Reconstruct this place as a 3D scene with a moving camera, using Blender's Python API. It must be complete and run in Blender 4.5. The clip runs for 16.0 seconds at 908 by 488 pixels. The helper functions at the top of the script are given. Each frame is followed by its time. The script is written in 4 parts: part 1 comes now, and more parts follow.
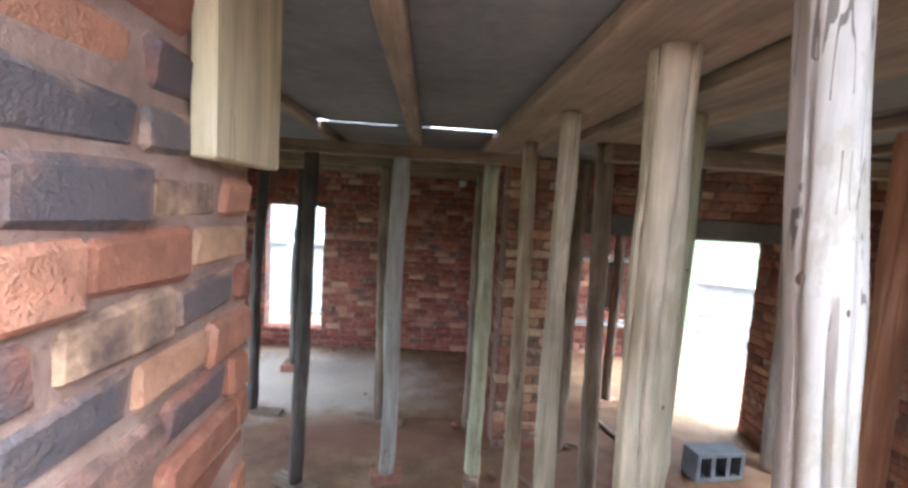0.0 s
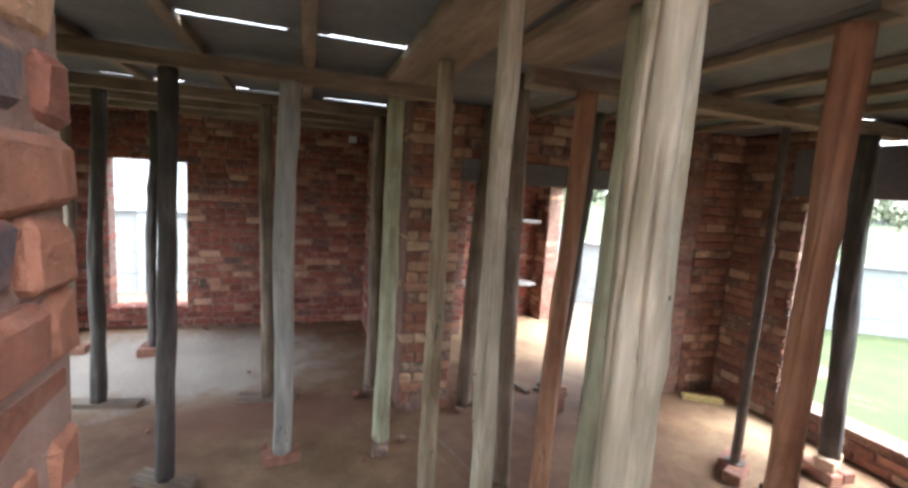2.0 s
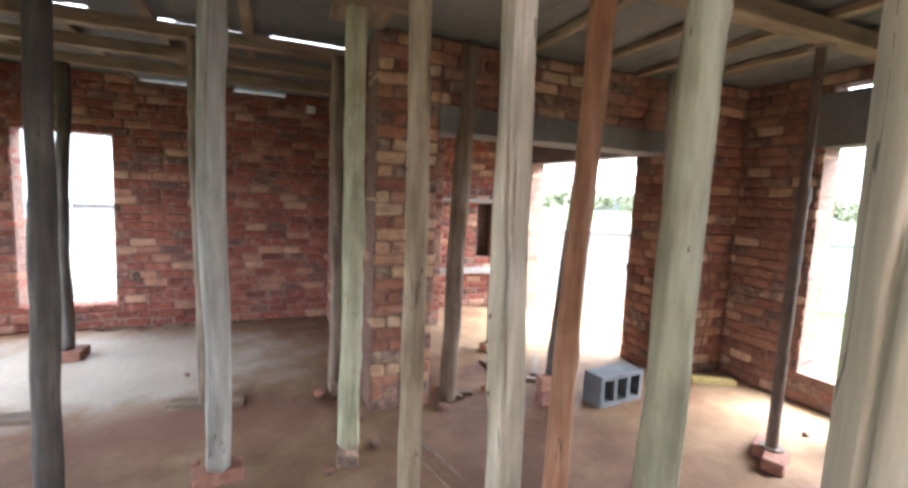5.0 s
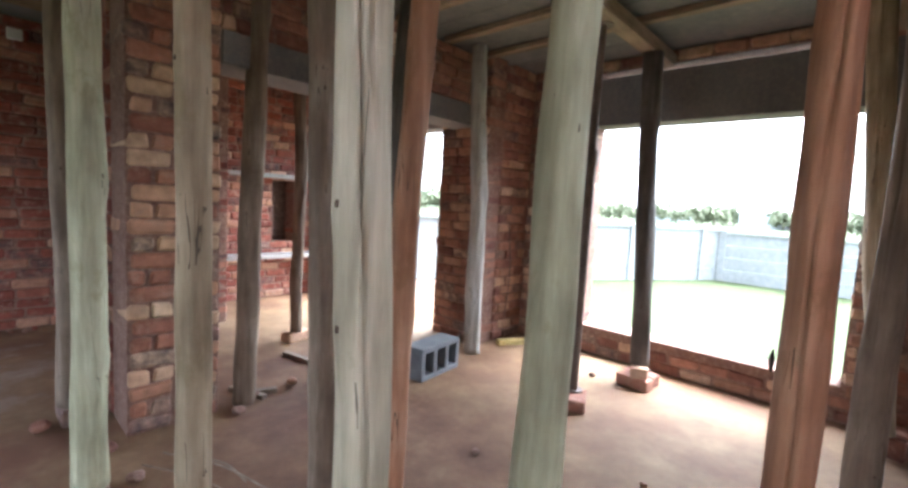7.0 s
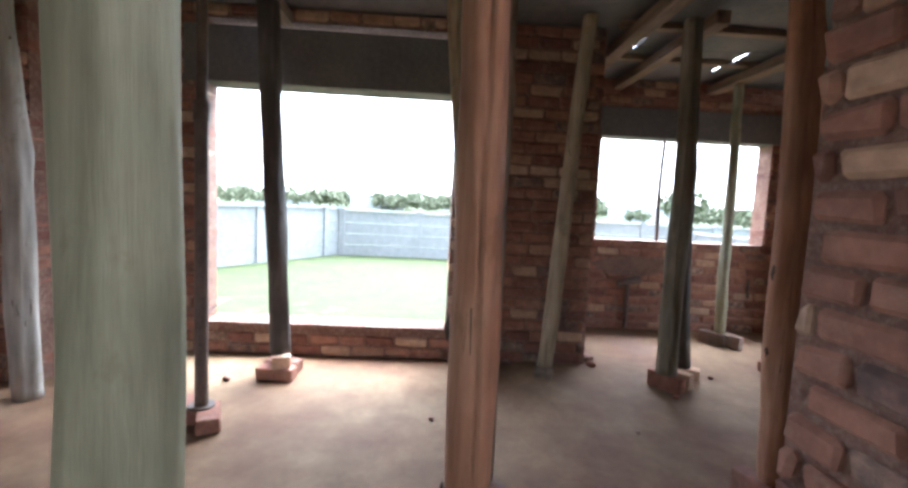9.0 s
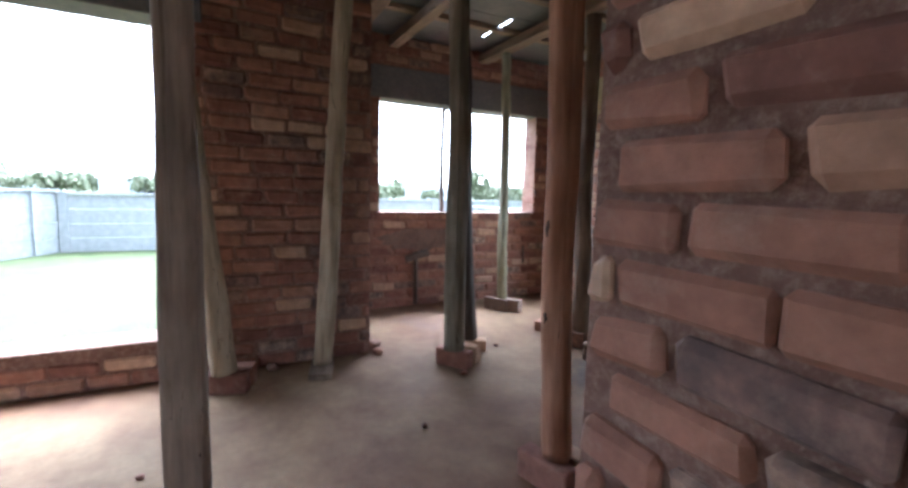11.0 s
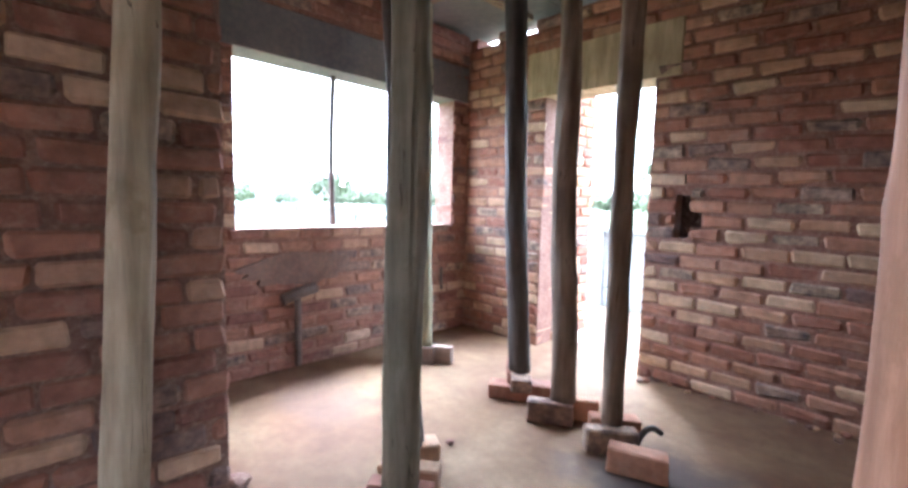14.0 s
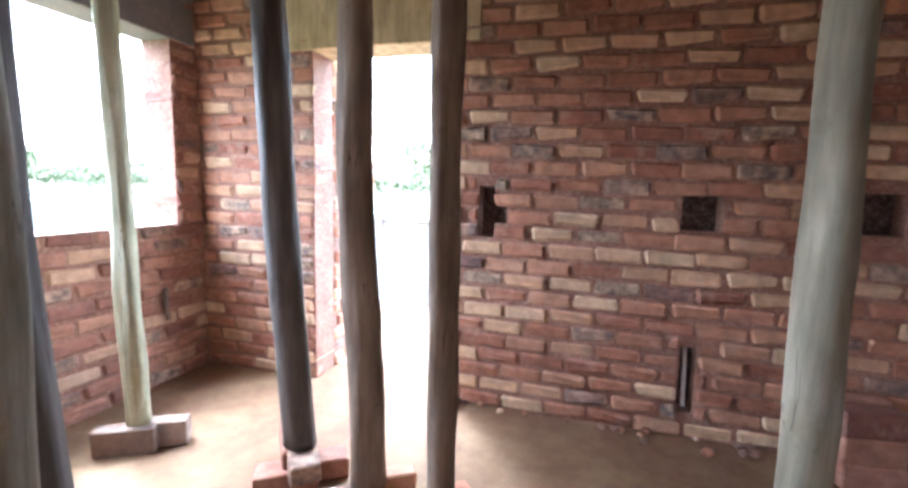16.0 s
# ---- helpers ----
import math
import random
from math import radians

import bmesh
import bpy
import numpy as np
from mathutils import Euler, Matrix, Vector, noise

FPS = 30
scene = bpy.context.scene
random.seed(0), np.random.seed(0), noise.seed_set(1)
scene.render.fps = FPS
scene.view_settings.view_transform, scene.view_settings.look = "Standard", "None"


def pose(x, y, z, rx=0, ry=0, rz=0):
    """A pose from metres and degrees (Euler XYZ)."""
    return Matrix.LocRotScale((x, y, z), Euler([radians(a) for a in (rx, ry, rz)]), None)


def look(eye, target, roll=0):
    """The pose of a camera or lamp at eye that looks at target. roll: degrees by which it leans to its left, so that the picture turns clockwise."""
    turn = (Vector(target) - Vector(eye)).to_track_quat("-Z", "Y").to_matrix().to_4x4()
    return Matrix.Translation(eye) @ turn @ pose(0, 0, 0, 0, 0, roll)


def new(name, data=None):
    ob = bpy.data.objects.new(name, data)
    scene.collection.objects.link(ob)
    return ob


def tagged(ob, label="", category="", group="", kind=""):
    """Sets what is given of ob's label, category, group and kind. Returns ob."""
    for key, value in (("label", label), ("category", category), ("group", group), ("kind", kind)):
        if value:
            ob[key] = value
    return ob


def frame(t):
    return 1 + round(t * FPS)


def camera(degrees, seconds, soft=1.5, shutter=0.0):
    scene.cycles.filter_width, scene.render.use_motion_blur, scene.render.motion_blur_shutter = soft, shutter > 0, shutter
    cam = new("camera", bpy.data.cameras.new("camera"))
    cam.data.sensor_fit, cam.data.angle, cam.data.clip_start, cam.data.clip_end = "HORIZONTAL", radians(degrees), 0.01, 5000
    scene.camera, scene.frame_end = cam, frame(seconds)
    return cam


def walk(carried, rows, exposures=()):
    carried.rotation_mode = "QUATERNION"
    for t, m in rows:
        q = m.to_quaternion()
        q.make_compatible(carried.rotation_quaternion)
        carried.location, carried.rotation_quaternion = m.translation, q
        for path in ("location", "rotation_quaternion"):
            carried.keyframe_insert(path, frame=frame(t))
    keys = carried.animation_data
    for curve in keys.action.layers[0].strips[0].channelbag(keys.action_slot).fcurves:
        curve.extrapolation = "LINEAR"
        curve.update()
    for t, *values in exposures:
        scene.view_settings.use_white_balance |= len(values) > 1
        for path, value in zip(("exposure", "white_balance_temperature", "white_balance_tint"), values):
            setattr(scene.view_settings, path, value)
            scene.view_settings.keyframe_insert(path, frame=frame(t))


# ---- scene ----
cam = camera(90.3, 16.0, soft=3.0)
PATH = [
    (0, (2.707, 2.838, 2.273), (2.828, 4.825, 2.088), 3.5),
    (0.5, (2.678, 2.884, 2.249), (2.902, 4.86, 2.04), 4.0),
    (1, (2.631, 2.943, 2.22), (3.042, 4.888, 2.001), 4.2),
    (1.5, (2.601, 2.977, 2.199), (3.18, 4.875, 1.957), 4.4),
    (2, (2.603, 3.151, 2.006), (3.231, 5.033, 1.753), 3.8),
    (2.5, (2.658, 3.25, 1.896), (3.321, 5.121, 1.65), 3.7),
    (3, (2.647, 3.318, 1.794), (3.337, 5.181, 1.562), 3.4),
    (5.5, (2.767, 3.815, 1.541), (3.553, 5.642, 1.333), 2.5),
    (6, (2.777, 3.907, 1.465), (3.689, 5.676, 1.264), 2.6),
    (6.5, (2.8, 4.013, 1.423), (4.038, 5.572, 1.227), 2.3),
    (7, (2.85, 4.059, 1.346), (4.32, 5.402, 1.164), 3.3),
    (7.5, (2.856, 4.18, 1.277), (4.552, 5.226, 1.103), 3.3),
    (8, (3.006, 4.165, 1.273), (4.816, 4.997, 1.087), 2.8),
    (8.5, (3.137, 4.226, 1.269), (5.094, 4.6, 1.1), 3.6),
    (9, (3.238, 4.238, 1.263), (5.228, 4.141, 1.095), 2.8),
    (9.5, (3.377, 4.22, 1.249), (5.288, 3.657, 1.072), 3.1),
    (11.8, (4.076, 3.785, 1.134), (5.782, 2.765, 0.916), 1.3),
    (12, (4.2, 3.827, 1.133), (5.885, 2.771, 0.916), 1.3),
    (12.5, (4.44, 3.734, 1.136), (6.131, 2.685, 0.936), 1.6),
    (13, (4.585, 3.675, 1.105), (6.283, 2.633, 0.921), 1.9),
    (13.5, (4.863, 3.619, 1.171), (6.508, 2.498, 0.976), 1.5),
    (14, (5.109, 3.504, 1.186), (6.515, 2.094, 1.001), 1.5),
    (14.5, (5.305, 3.412, 1.221), (6.339, 1.709, 1.043), 0.8),
    (15, (5.407, 3.26, 1.243), (6.107, 1.399, 1.028), 1.5),
    (15.5, (5.524, 3.029, 1.293), (6.082, 1.125, 1.035), 1.7),
    (16, (5.635, 2.841, 1.258), (6.168, 0.929, 1.008), 1.6),
]
walk(cam, [(t, look(eye, target, roll)) for t, eye, target, roll in PATH], [(0.0, 4.2, 5550, 8), (0.8, 4.02, 5650, 8), (1.5, 3.95, 5750, 8), (3.0, 4.22, 6100, 8), (5.5, 4.68, 5800, 9), (7.0, 4.35, 5650, 9), (9.0, 4.00, 5500, 9), (9.7, 4.15, 5400, 9), (11.8, 4.20, 5200, 8), (12.0, 4.25, 5200, 8), (12.5, 4.85, 5200, 8), (13.5, 5.10, 5000, 7), (14.5, 5.10, 5150, 8), (15.5, 5.25, 5150, 8), (16.0, 5.55, 5200, 8)])

# ---- world, sun and exposure ----
world = bpy.data.worlds.new("World")
scene.world = world
world.use_nodes = True
wn = world.node_tree
wn.nodes.clear()
sky = wn.nodes.new("ShaderNodeTexSky")
sky.sky_type, sky.sun_disc = "NISHITA", False
sky.sun_elevation, sky.sun_rotation = radians(64), radians(120)
sky.air_density, sky.dust_density, sky.ozone_density = 1.0, 4.0, 1.0
haze = wn.nodes.new("ShaderNodeHueSaturation")
haze.inputs["Saturation"].default_value = 0.22
bg = wn.nodes.new("ShaderNodeBackground")
bg.inputs["Strength"].default_value = 0.15
wout = wn.nodes.new("ShaderNodeOutputWorld")
wn.links.new(sky.outputs[0], haze.inputs["Color"])
wn.links.new(haze.outputs[0], bg.inputs["Color"])
wn.links.new(bg.outputs[0], wout.inputs["Surface"])
sun_data = bpy.data.lights.new("sun", "SUN")
sun_data.energy, sun_data.angle, sun_data.color = 0.5, radians(50), (1.0, 0.95, 0.88)
sun = new("sun", sun_data)
sun.matrix_world = look((10, -6, 20), (10 - math.sin(radians(120)) * 10, -6 - math.cos(radians(120)) * 10, 20 - 10 * math.tan(radians(64))))


# ---- materials ----
def material(name):
    m = bpy.data.materials.new(name)
    m.use_nodes = True
    return m, m.node_tree.nodes, m.node_tree.links, m.node_tree.nodes["Principled BSDF"]


def ramp(nodes, stops):
    r = nodes.new("ShaderNodeValToRGB")
    while len(r.color_ramp.elements) < len(stops):
        r.color_ramp.elements.new(0.5)
    for e, (p, c) in zip(r.color_ramp.elements, stops):
        e.position, e.color = p, (*c, 1)
    return r


def tex(nodes, links, vector, scale, detail=4, rough=0.6, stretch=None):
    t = nodes.new("ShaderNodeTexNoise")
    t.inputs["Scale"].default_value, t.inputs["Detail"].default_value, t.inputs["Roughness"].default_value = scale, detail, rough
    if stretch:
        mp = nodes.new("ShaderNodeMapping")
        mp.inputs["Scale"].default_value = stretch
        links.new(vector, mp.inputs["Vector"])
        vector = mp.outputs[0]
    links.new(vector, t.inputs["Vector"])
    return t.outputs["Fac"]


def math_node(nodes, links, op, a, b):
    n = nodes.new("ShaderNodeMath")
    n.operation = op
    for i, v in enumerate((a, b)):
        if isinstance(v, (int, float)):
            n.inputs[i].default_value = v
        else:
            links.new(v, n.inputs[i])
    return n.outputs[0]


def mix(nodes, links, kind, fac, a, b):
    n = nodes.new("ShaderNodeMix")
    n.data_type, n.blend_type = "RGBA", kind
    for key, v in ((0, fac), (6, a), (7, b)):
        if isinstance(v, (int, float)):
            n.inputs[key].default_value = v
        elif isinstance(v, tuple):
            n.inputs[key].default_value = (*v, 1)
        else:
            links.new(v, n.inputs[key])
    return n.outputs[2]


def bump(nodes, links, bsdf, height, strength, distance):
    b = nodes.new("ShaderNodeBump")
    b.inputs["Strength"].default_value, b.inputs["Distance"].default_value = strength, distance
    links.new(height, b.inputs["Height"])
    links.new(b.outputs[0], bsdf.inputs["Normal"])


def surface(name, stops, scale, fine, rough=0.85, relief=0.4, depth=0.004, grime=(0.5, 0.42, 0.33), grime_amount=0.35, stretch=None):
    """Two scales of variation over the world's own coordinates."""
    m, n, l, bsdf = material(name)
    pos = n.new("ShaderNodeNewGeometry").outputs["Position"]
    a = tex(n, l, pos, scale, 5, 0.6, stretch)
    b = tex(n, l, pos, fine, 6, 0.7, stretch)
    r = ramp(n, stops)
    l.new(a, r.inputs[0])
    soft = n.new("ShaderNodeMapRange")
    soft.inputs[1].default_value, soft.inputs[2].default_value, soft.inputs[4].default_value = 0.47, 0.7, grime_amount
    l.new(b, soft.inputs[0])
    mask = soft.outputs[0]
    col = mix(n, l, "MIX", mask, r.outputs[0], grime)
    col = mix(n, l, "MULTIPLY", 0.45, col, ramp_of(n, l, b))
    l.new(col, bsdf.inputs["Base Color"])
    bsdf.inputs["Roughness"].default_value = rough
    bump(n, l, bsdf, b, relief, depth)
    return m


def ramp_of(n, l, fac, low=0.55, high=1.1):
    r = n.new("ShaderNodeMapRange")
    r.inputs[1].default_value, r.inputs[2].default_value, r.inputs[3].default_value, r.inputs[4].default_value = 0.3, 0.7, low, high
    l.new(fac, r.inputs[0])
    return r.outputs[0]


def brick_material(name, stops, smear=0.3):
    """Fired clay, each brick with its own shade, soot and mortar smears."""
    m, n, l, bsdf = material(name)
    geo = n.new("ShaderNodeNewGeometry")
    pos = geo.outputs["Position"]
    own = math_node(n, l, "FRACT", math_node(n, l, "ADD", n.new("ShaderNodeObjectInfo").outputs["Random"], geo.outputs["Random Per Island"]), 0.0)
    r = ramp(n, stops)
    l.new(own, r.inputs[0])
    patch = tex(n, l, pos, 2.1, 3)
    cloud = tex(n, l, pos, 17, 5)
    grain = tex(n, l, pos, 95, 4, 0.7)
    col = mix(n, l, "MULTIPLY", 0.6, r.outputs[0], ramp_of(n, l, cloud, 0.45, 1.2))
    soot = math_node(n, l, "MULTIPLY", math_node(n, l, "GREATER_THAN", own, 0.86), ramp_of(n, l, cloud, 1.0, 0.1))
    col = mix(n, l, "MIX", soot, col, (0.11, 0.078, 0.072))
    lime = math_node(n, l, "MULTIPLY", ramp_of(n, l, tex(n, l, pos, 9, 6, 0.75), -1.6, 1.3), smear)
    clamp = n.new("ShaderNodeClamp")
    l.new(lime, clamp.inputs[0])
    col = mix(n, l, "MIX", clamp.outputs[0], col, (0.46, 0.33, 0.25))
    col = mix(n, l, "MULTIPLY", 0.5, col, ramp_of(n, l, patch, 0.6, 1.15))
    l.new(col, bsdf.inputs["Base Color"])
    bsdf.inputs["Roughness"].default_value = 0.9
    h = mix(n, l, "MIX", 0.4, cloud, grain)
    bump(n, l, bsdf, h, 0.6, 0.006)
    return m


def wood_material(name, stops, streak=1.0, knots=True):
    """Barked-off pole: long streaks, checks and a few stains, along the pole's own length."""
    m, n, l, bsdf = material(name)
    co = n.new("ShaderNodeTexCoord").outputs["Object"]
    info = n.new("ShaderNodeObjectInfo").outputs["Random"]
    shift = n.new("ShaderNodeVectorMath")
    shift.operation = "ADD"
    off = n.new("ShaderNodeCombineXYZ")
    l.new(math_node(n, l, "MULTIPLY", info, 37.0), off.inputs[2])
    l.new(co, shift.inputs[0])
    l.new(off.outputs[0], shift.inputs[1])
    co = shift.outputs[0]
    long = tex(n, l, co, 6.0, 5, 0.6, (3.0, 3.0, 0.35))
    fine = tex(n, l, co, 26.0, 5, 0.7, (4.0, 4.0, 0.22))
    blot = tex(n, l, co, 3.2, 4, 0.55)
    r = ramp(n, stops)
    l.new(math_node(n, l, "ADD", math_node(n, l, "MULTIPLY", blot, 0.6), math_node(n, l, "MULTIPLY", long, 0.4)), r.inputs[0])
    col = mix(n, l, "MULTIPLY", 0.4 * streak, r.outputs[0], ramp_of(n, l, fine, 0.5, 1.1))
    col = mix(n, l, "MULTIPLY", 0.6, col, ramp_of(n, l, long, 0.5, 1.15))
    patch = tex(n, l, co, 5.0, 6, 0.7, (1.0, 1.0, 0.6))
    scar = n.new("ShaderNodeMapRange")
    scar.inputs[1].default_value, scar.inputs[2].default_value, scar.inputs[3].default_value, scar.inputs[4].default_value = 0.58, 0.63, 0.0, 0.55
    l.new(patch, scar.inputs[0])
    col = mix(n, l, "MIX", scar.outputs[0], col, mix(n, l, "MULTIPLY", 1.0, r.outputs[0], (0.62, 0.6, 0.5)))
    line = math_node(n, l, "ABSOLUTE", math_node(n, l, "SUBTRACT", tex(n, l, co, 3.0, 3, 0.5, (5.0, 5.0, 0.25)), 0.5), 0.0)
    seam = math_node(n, l, "LESS_THAN", line, 0.0045)
    seam = math_node(n, l, "MULTIPLY", seam, math_node(n, l, "GREATER_THAN", blot, 0.57))
    col = mix(n, l, "MIX", math_node(n, l, "MULTIPLY", seam, 0.75), col, (0.05, 0.035, 0.025))
    l.new(col, bsdf.inputs["Base Color"])
    bsdf.inputs["Roughness"].default_value = 0.75
    bump(n, l, bsdf, fine, 0.5, 0.004)
    return m


BRICK = brick_material("brick_clay", [(0, (0.2, 0.09, 0.07)), (0.3, (0.32, 0.15, 0.105)), (0.6, (0.38, 0.19, 0.13)), (0.75, (0.54, 0.35, 0.23)), (0.86, (0.58, 0.4, 0.28)), (1, (0.24, 0.13, 0.11))])
BRICK_DARK = brick_material("brick_clay_deep", [(0, (0.18, 0.052, 0.038)), (0.4, (0.29, 0.085, 0.058)), (0.68, (0.34, 0.115, 0.075)), (0.82, (0.55, 0.33, 0.22)), (0.87, (0.3, 0.1, 0.07)), (1, (0.23, 0.09, 0.07))], 0.6)
BRICK_LIGHT = brick_material("brick_clay_light", [(0, (0.29, 0.12, 0.08)), (0.3, (0.41, 0.19, 0.12)), (0.5, (0.47, 0.245, 0.155)), (0.7, (0.6, 0.39, 0.24)), (0.86, (0.64, 0.46, 0.3)), (1, (0.31, 0.17, 0.14))], 0.4)
def burnt_brick_material():
    """Hand-made bricks with a burnt core on their faces and paler rims."""
    m = BRICK_LIGHT.copy()
    m.name = "brick_clay_burnt"
    n, l = m.node_tree.nodes, m.node_tree.links
    bsdf = next(x for x in n if x.type == "BSDF_PRINCIPLED")
    col = bsdf.inputs["Base Color"].links[0].from_socket
    co = n.new("ShaderNodeTexCoord").outputs["Object"]
    sep = n.new("ShaderNodeSeparateXYZ")
    l.new(co, sep.inputs[0])
    ax = math_node(n, l, "MULTIPLY", math_node(n, l, "ABSOLUTE", sep.outputs[0], 0.0), 6.2)
    az = math_node(n, l, "MULTIPLY", math_node(n, l, "ABSOLUTE", sep.outputs[2], 0.0), 17.0)
    pos = n.new("ShaderNodeNewGeometry").outputs["Position"]
    wave = math_node(n, l, "MULTIPLY", tex(n, l, pos, 14, 5, 0.65), 1.3)
    d = math_node(n, l, "ADD", math_node(n, l, "MAXIMUM", ax, az), wave)
    core = n.new("ShaderNodeMapRange")
    core.inputs[1].default_value, core.inputs[2].default_value, core.inputs[3].default_value, core.inputs[4].default_value = 1.1, 1.5, 0.85, 0.0
    l.new(d, core.inputs[0])
    rnd = n.new("ShaderNodeObjectInfo").outputs["Random"]
    some = math_node(n, l, "GREATER_THAN", math_node(n, l, "FRACT", math_node(n, l, "MULTIPLY", rnd, 7.3), 0.0), 0.52)
    col = mix(n, l, "MULTIPLY", 0.45, col, (1.0, 0.78, 0.68))
    out = mix(n, l, "MIX", math_node(n, l, "MULTIPLY", core.outputs[0], some), col, (0.085, 0.08, 0.09))
    rim = n.new("ShaderNodeMapRange")
    rim.inputs[1].default_value, rim.inputs[2].default_value, rim.inputs[4].default_value = 1.5, 1.72, 0.85
    l.new(d, rim.inputs[0])
    crust = ramp(n, [(0.35, (0.3, 0.15, 0.105)), (0.5, (0.46, 0.26, 0.19)), (0.65, (0.58, 0.4, 0.31))])
    l.new(tex(n, l, pos, 30, 5, 0.7), crust.inputs[0])
    out = mix(n, l, "MIX", rim.outputs[0], out, crust.outputs[0])
    l.new(out, bsdf.inputs["Base Color"])
    for b in [x for x in n if x.type == "BUMP"]:
        b.inputs["Strength"].default_value, b.inputs["Distance"].default_value = 1.0, 0.02
    return m


BRICK_GREY = brick_material("brick_dusty", [(0, (0.22, 0.16, 0.13)), (0.5, (0.3, 0.22, 0.18)), (1, (0.38, 0.29, 0.23))], 0.3)
BRICK_BURNT = burnt_brick_material()
MORTAR = surface("mortar_clay", [(0.3, (0.17, 0.085, 0.062)), (0.6, (0.25, 0.14, 0.105)), (0.8, (0.36, 0.25, 0.19))], 6, 45, relief=1.0, depth=0.012)
MORTAR_RED = surface("mortar_red", [(0.3, (0.2, 0.09, 0.06)), (0.6, (0.3, 0.15, 0.105)), (0.8, (0.4, 0.24, 0.17))], 6, 45, relief=1.0, depth=0.012)
MORTAR_PALE = surface("mortar_pale", [(0.3, (0.36, 0.22, 0.17)), (0.55, (0.5, 0.33, 0.26)), (0.8, (0.6, 0.46, 0.38))], 9, 60, relief=1.0, depth=0.02, grime=(0.25, 0.13, 0.09), grime_amount=0.5)
LINTEL = surface("lintel_concrete", [(0.3, (0.13, 0.13, 0.135)), (0.7, (0.21, 0.2, 0.195))], 2.0, 30, grime=(0.26, 0.2, 0.16))
SMEAR = surface("cement_smear", [(0.3, (0.17, 0.105, 0.08)), (0.6, (0.25, 0.17, 0.135))], 7, 40, relief=1.0, depth=0.01, grime=(0.3, 0.16, 0.11), grime_amount=0.7)
CONCRETE = surface("cast_concrete", [(0.3, (0.26, 0.25, 0.24)), (0.7, (0.38, 0.37, 0.35))], 2.5, 40, grime=(0.2, 0.19, 0.18))
BLOCK = surface("block_concrete", [(0.3, (0.1, 0.11, 0.12)), (0.7, (0.16, 0.17, 0.18))], 9, 120, relief=0.9, grime=(0.2, 0.2, 0.2))
PLY = surface("formwork_panel", [(0.3, (0.13, 0.137, 0.143)), (0.6, (0.2, 0.2, 0.2)), (0.8, (0.3, 0.29, 0.275))], 1.6, 14, 0.7, 0.3, grime=(0.22, 0.2, 0.17), grime_amount=0.5)
PLANK = wood_material("rough_sawn_timber", [(0.3, (0.2, 0.145, 0.1)), (0.55, (0.34, 0.25, 0.175)), (0.75, (0.46, 0.36, 0.265))])
BOARD = wood_material("pale_sawn_timber", [(0.3, (0.42, 0.32, 0.18)), (0.55, (0.6, 0.49, 0.3)), (0.75, (0.68, 0.58, 0.4))], 0.5)
KNOT = surface("knot_wood", [(0.3, (0.05, 0.028, 0.018)), (0.7, (0.1, 0.06, 0.038))], 40, 150, grime=(0.04, 0.03, 0.02))
POLE_PALE = wood_material("pole_pale", [(0.3, (0.3, 0.27, 0.19)), (0.5, (0.5, 0.46, 0.34)), (0.7, (0.63, 0.59, 0.47))], 0.7)
POLE_TAN = wood_material("pole_tan", [(0.3, (0.24, 0.18, 0.11)), (0.5, (0.4, 0.32, 0.21)), (0.7, (0.52, 0.44, 0.31))], 0.7)
# darker pole wood for the kitchen; the backlit look is put into its colour
POLE_OLIVE_BACKLIT = wood_material("pole_olive_backlit", [(0.3, (0.13, 0.115, 0.075)), (0.5, (0.22, 0.2, 0.14)), (0.7, (0.33, 0.3, 0.23))], 0.7)
POLE_GREY = wood_material("pole_grey", [(0.3, (0.27, 0.25, 0.22)), (0.5, (0.4, 0.38, 0.34)), (0.7, (0.5, 0.475, 0.435))], 0.35)
POLE_GREEN = wood_material("pole_green", [(0.3, (0.24, 0.23, 0.14)), (0.5, (0.42, 0.41, 0.27)), (0.7, (0.54, 0.53, 0.38))], 0.7)
POLE_RED = wood_material("pole_red", [(0.3, (0.28, 0.12, 0.065)), (0.5, (0.42, 0.21, 0.12)), (0.7, (0.52, 0.31, 0.2))], 0.7)
POLE_BROWN = wood_material("pole_brown", [(0.3, (0.13, 0.09, 0.065)), (0.5, (0.24, 0.18, 0.13)), (0.7, (0.36, 0.29, 0.22))], 0.8)
# darkened pole wood: shade and backlight on the poles are put into its colour
POLE_DARK_SHADE = wood_material("pole_dark_shade", [(0.3, (0.05, 0.042, 0.038)), (0.5, (0.1, 0.085, 0.075)), (0.7, (0.17, 0.15, 0.13))], 0.8)
STEEL = surface("prop_steel", [(0.3, (0.08, 0.06, 0.05)), (0.7, (0.16, 0.12, 0.1))], 12, 80, 0.55, 0.2, grime=(0.25, 0.13, 0.07))
PIPE = surface("conduit_plastic", [(0.3, (0.6, 0.6, 0.58)), (0.7, (0.75, 0.75, 0.73))], 12, 80, 0.5, 0.1)
# near-black: the shade inside holes and recesses is put into this colour
RECESS_SHADE = surface("recess_shade", [(0.3, (0.05, 0.03, 0.025)), (0.7, (0.1, 0.06, 0.05))], 12, 60, relief=1.0, depth=0.01)
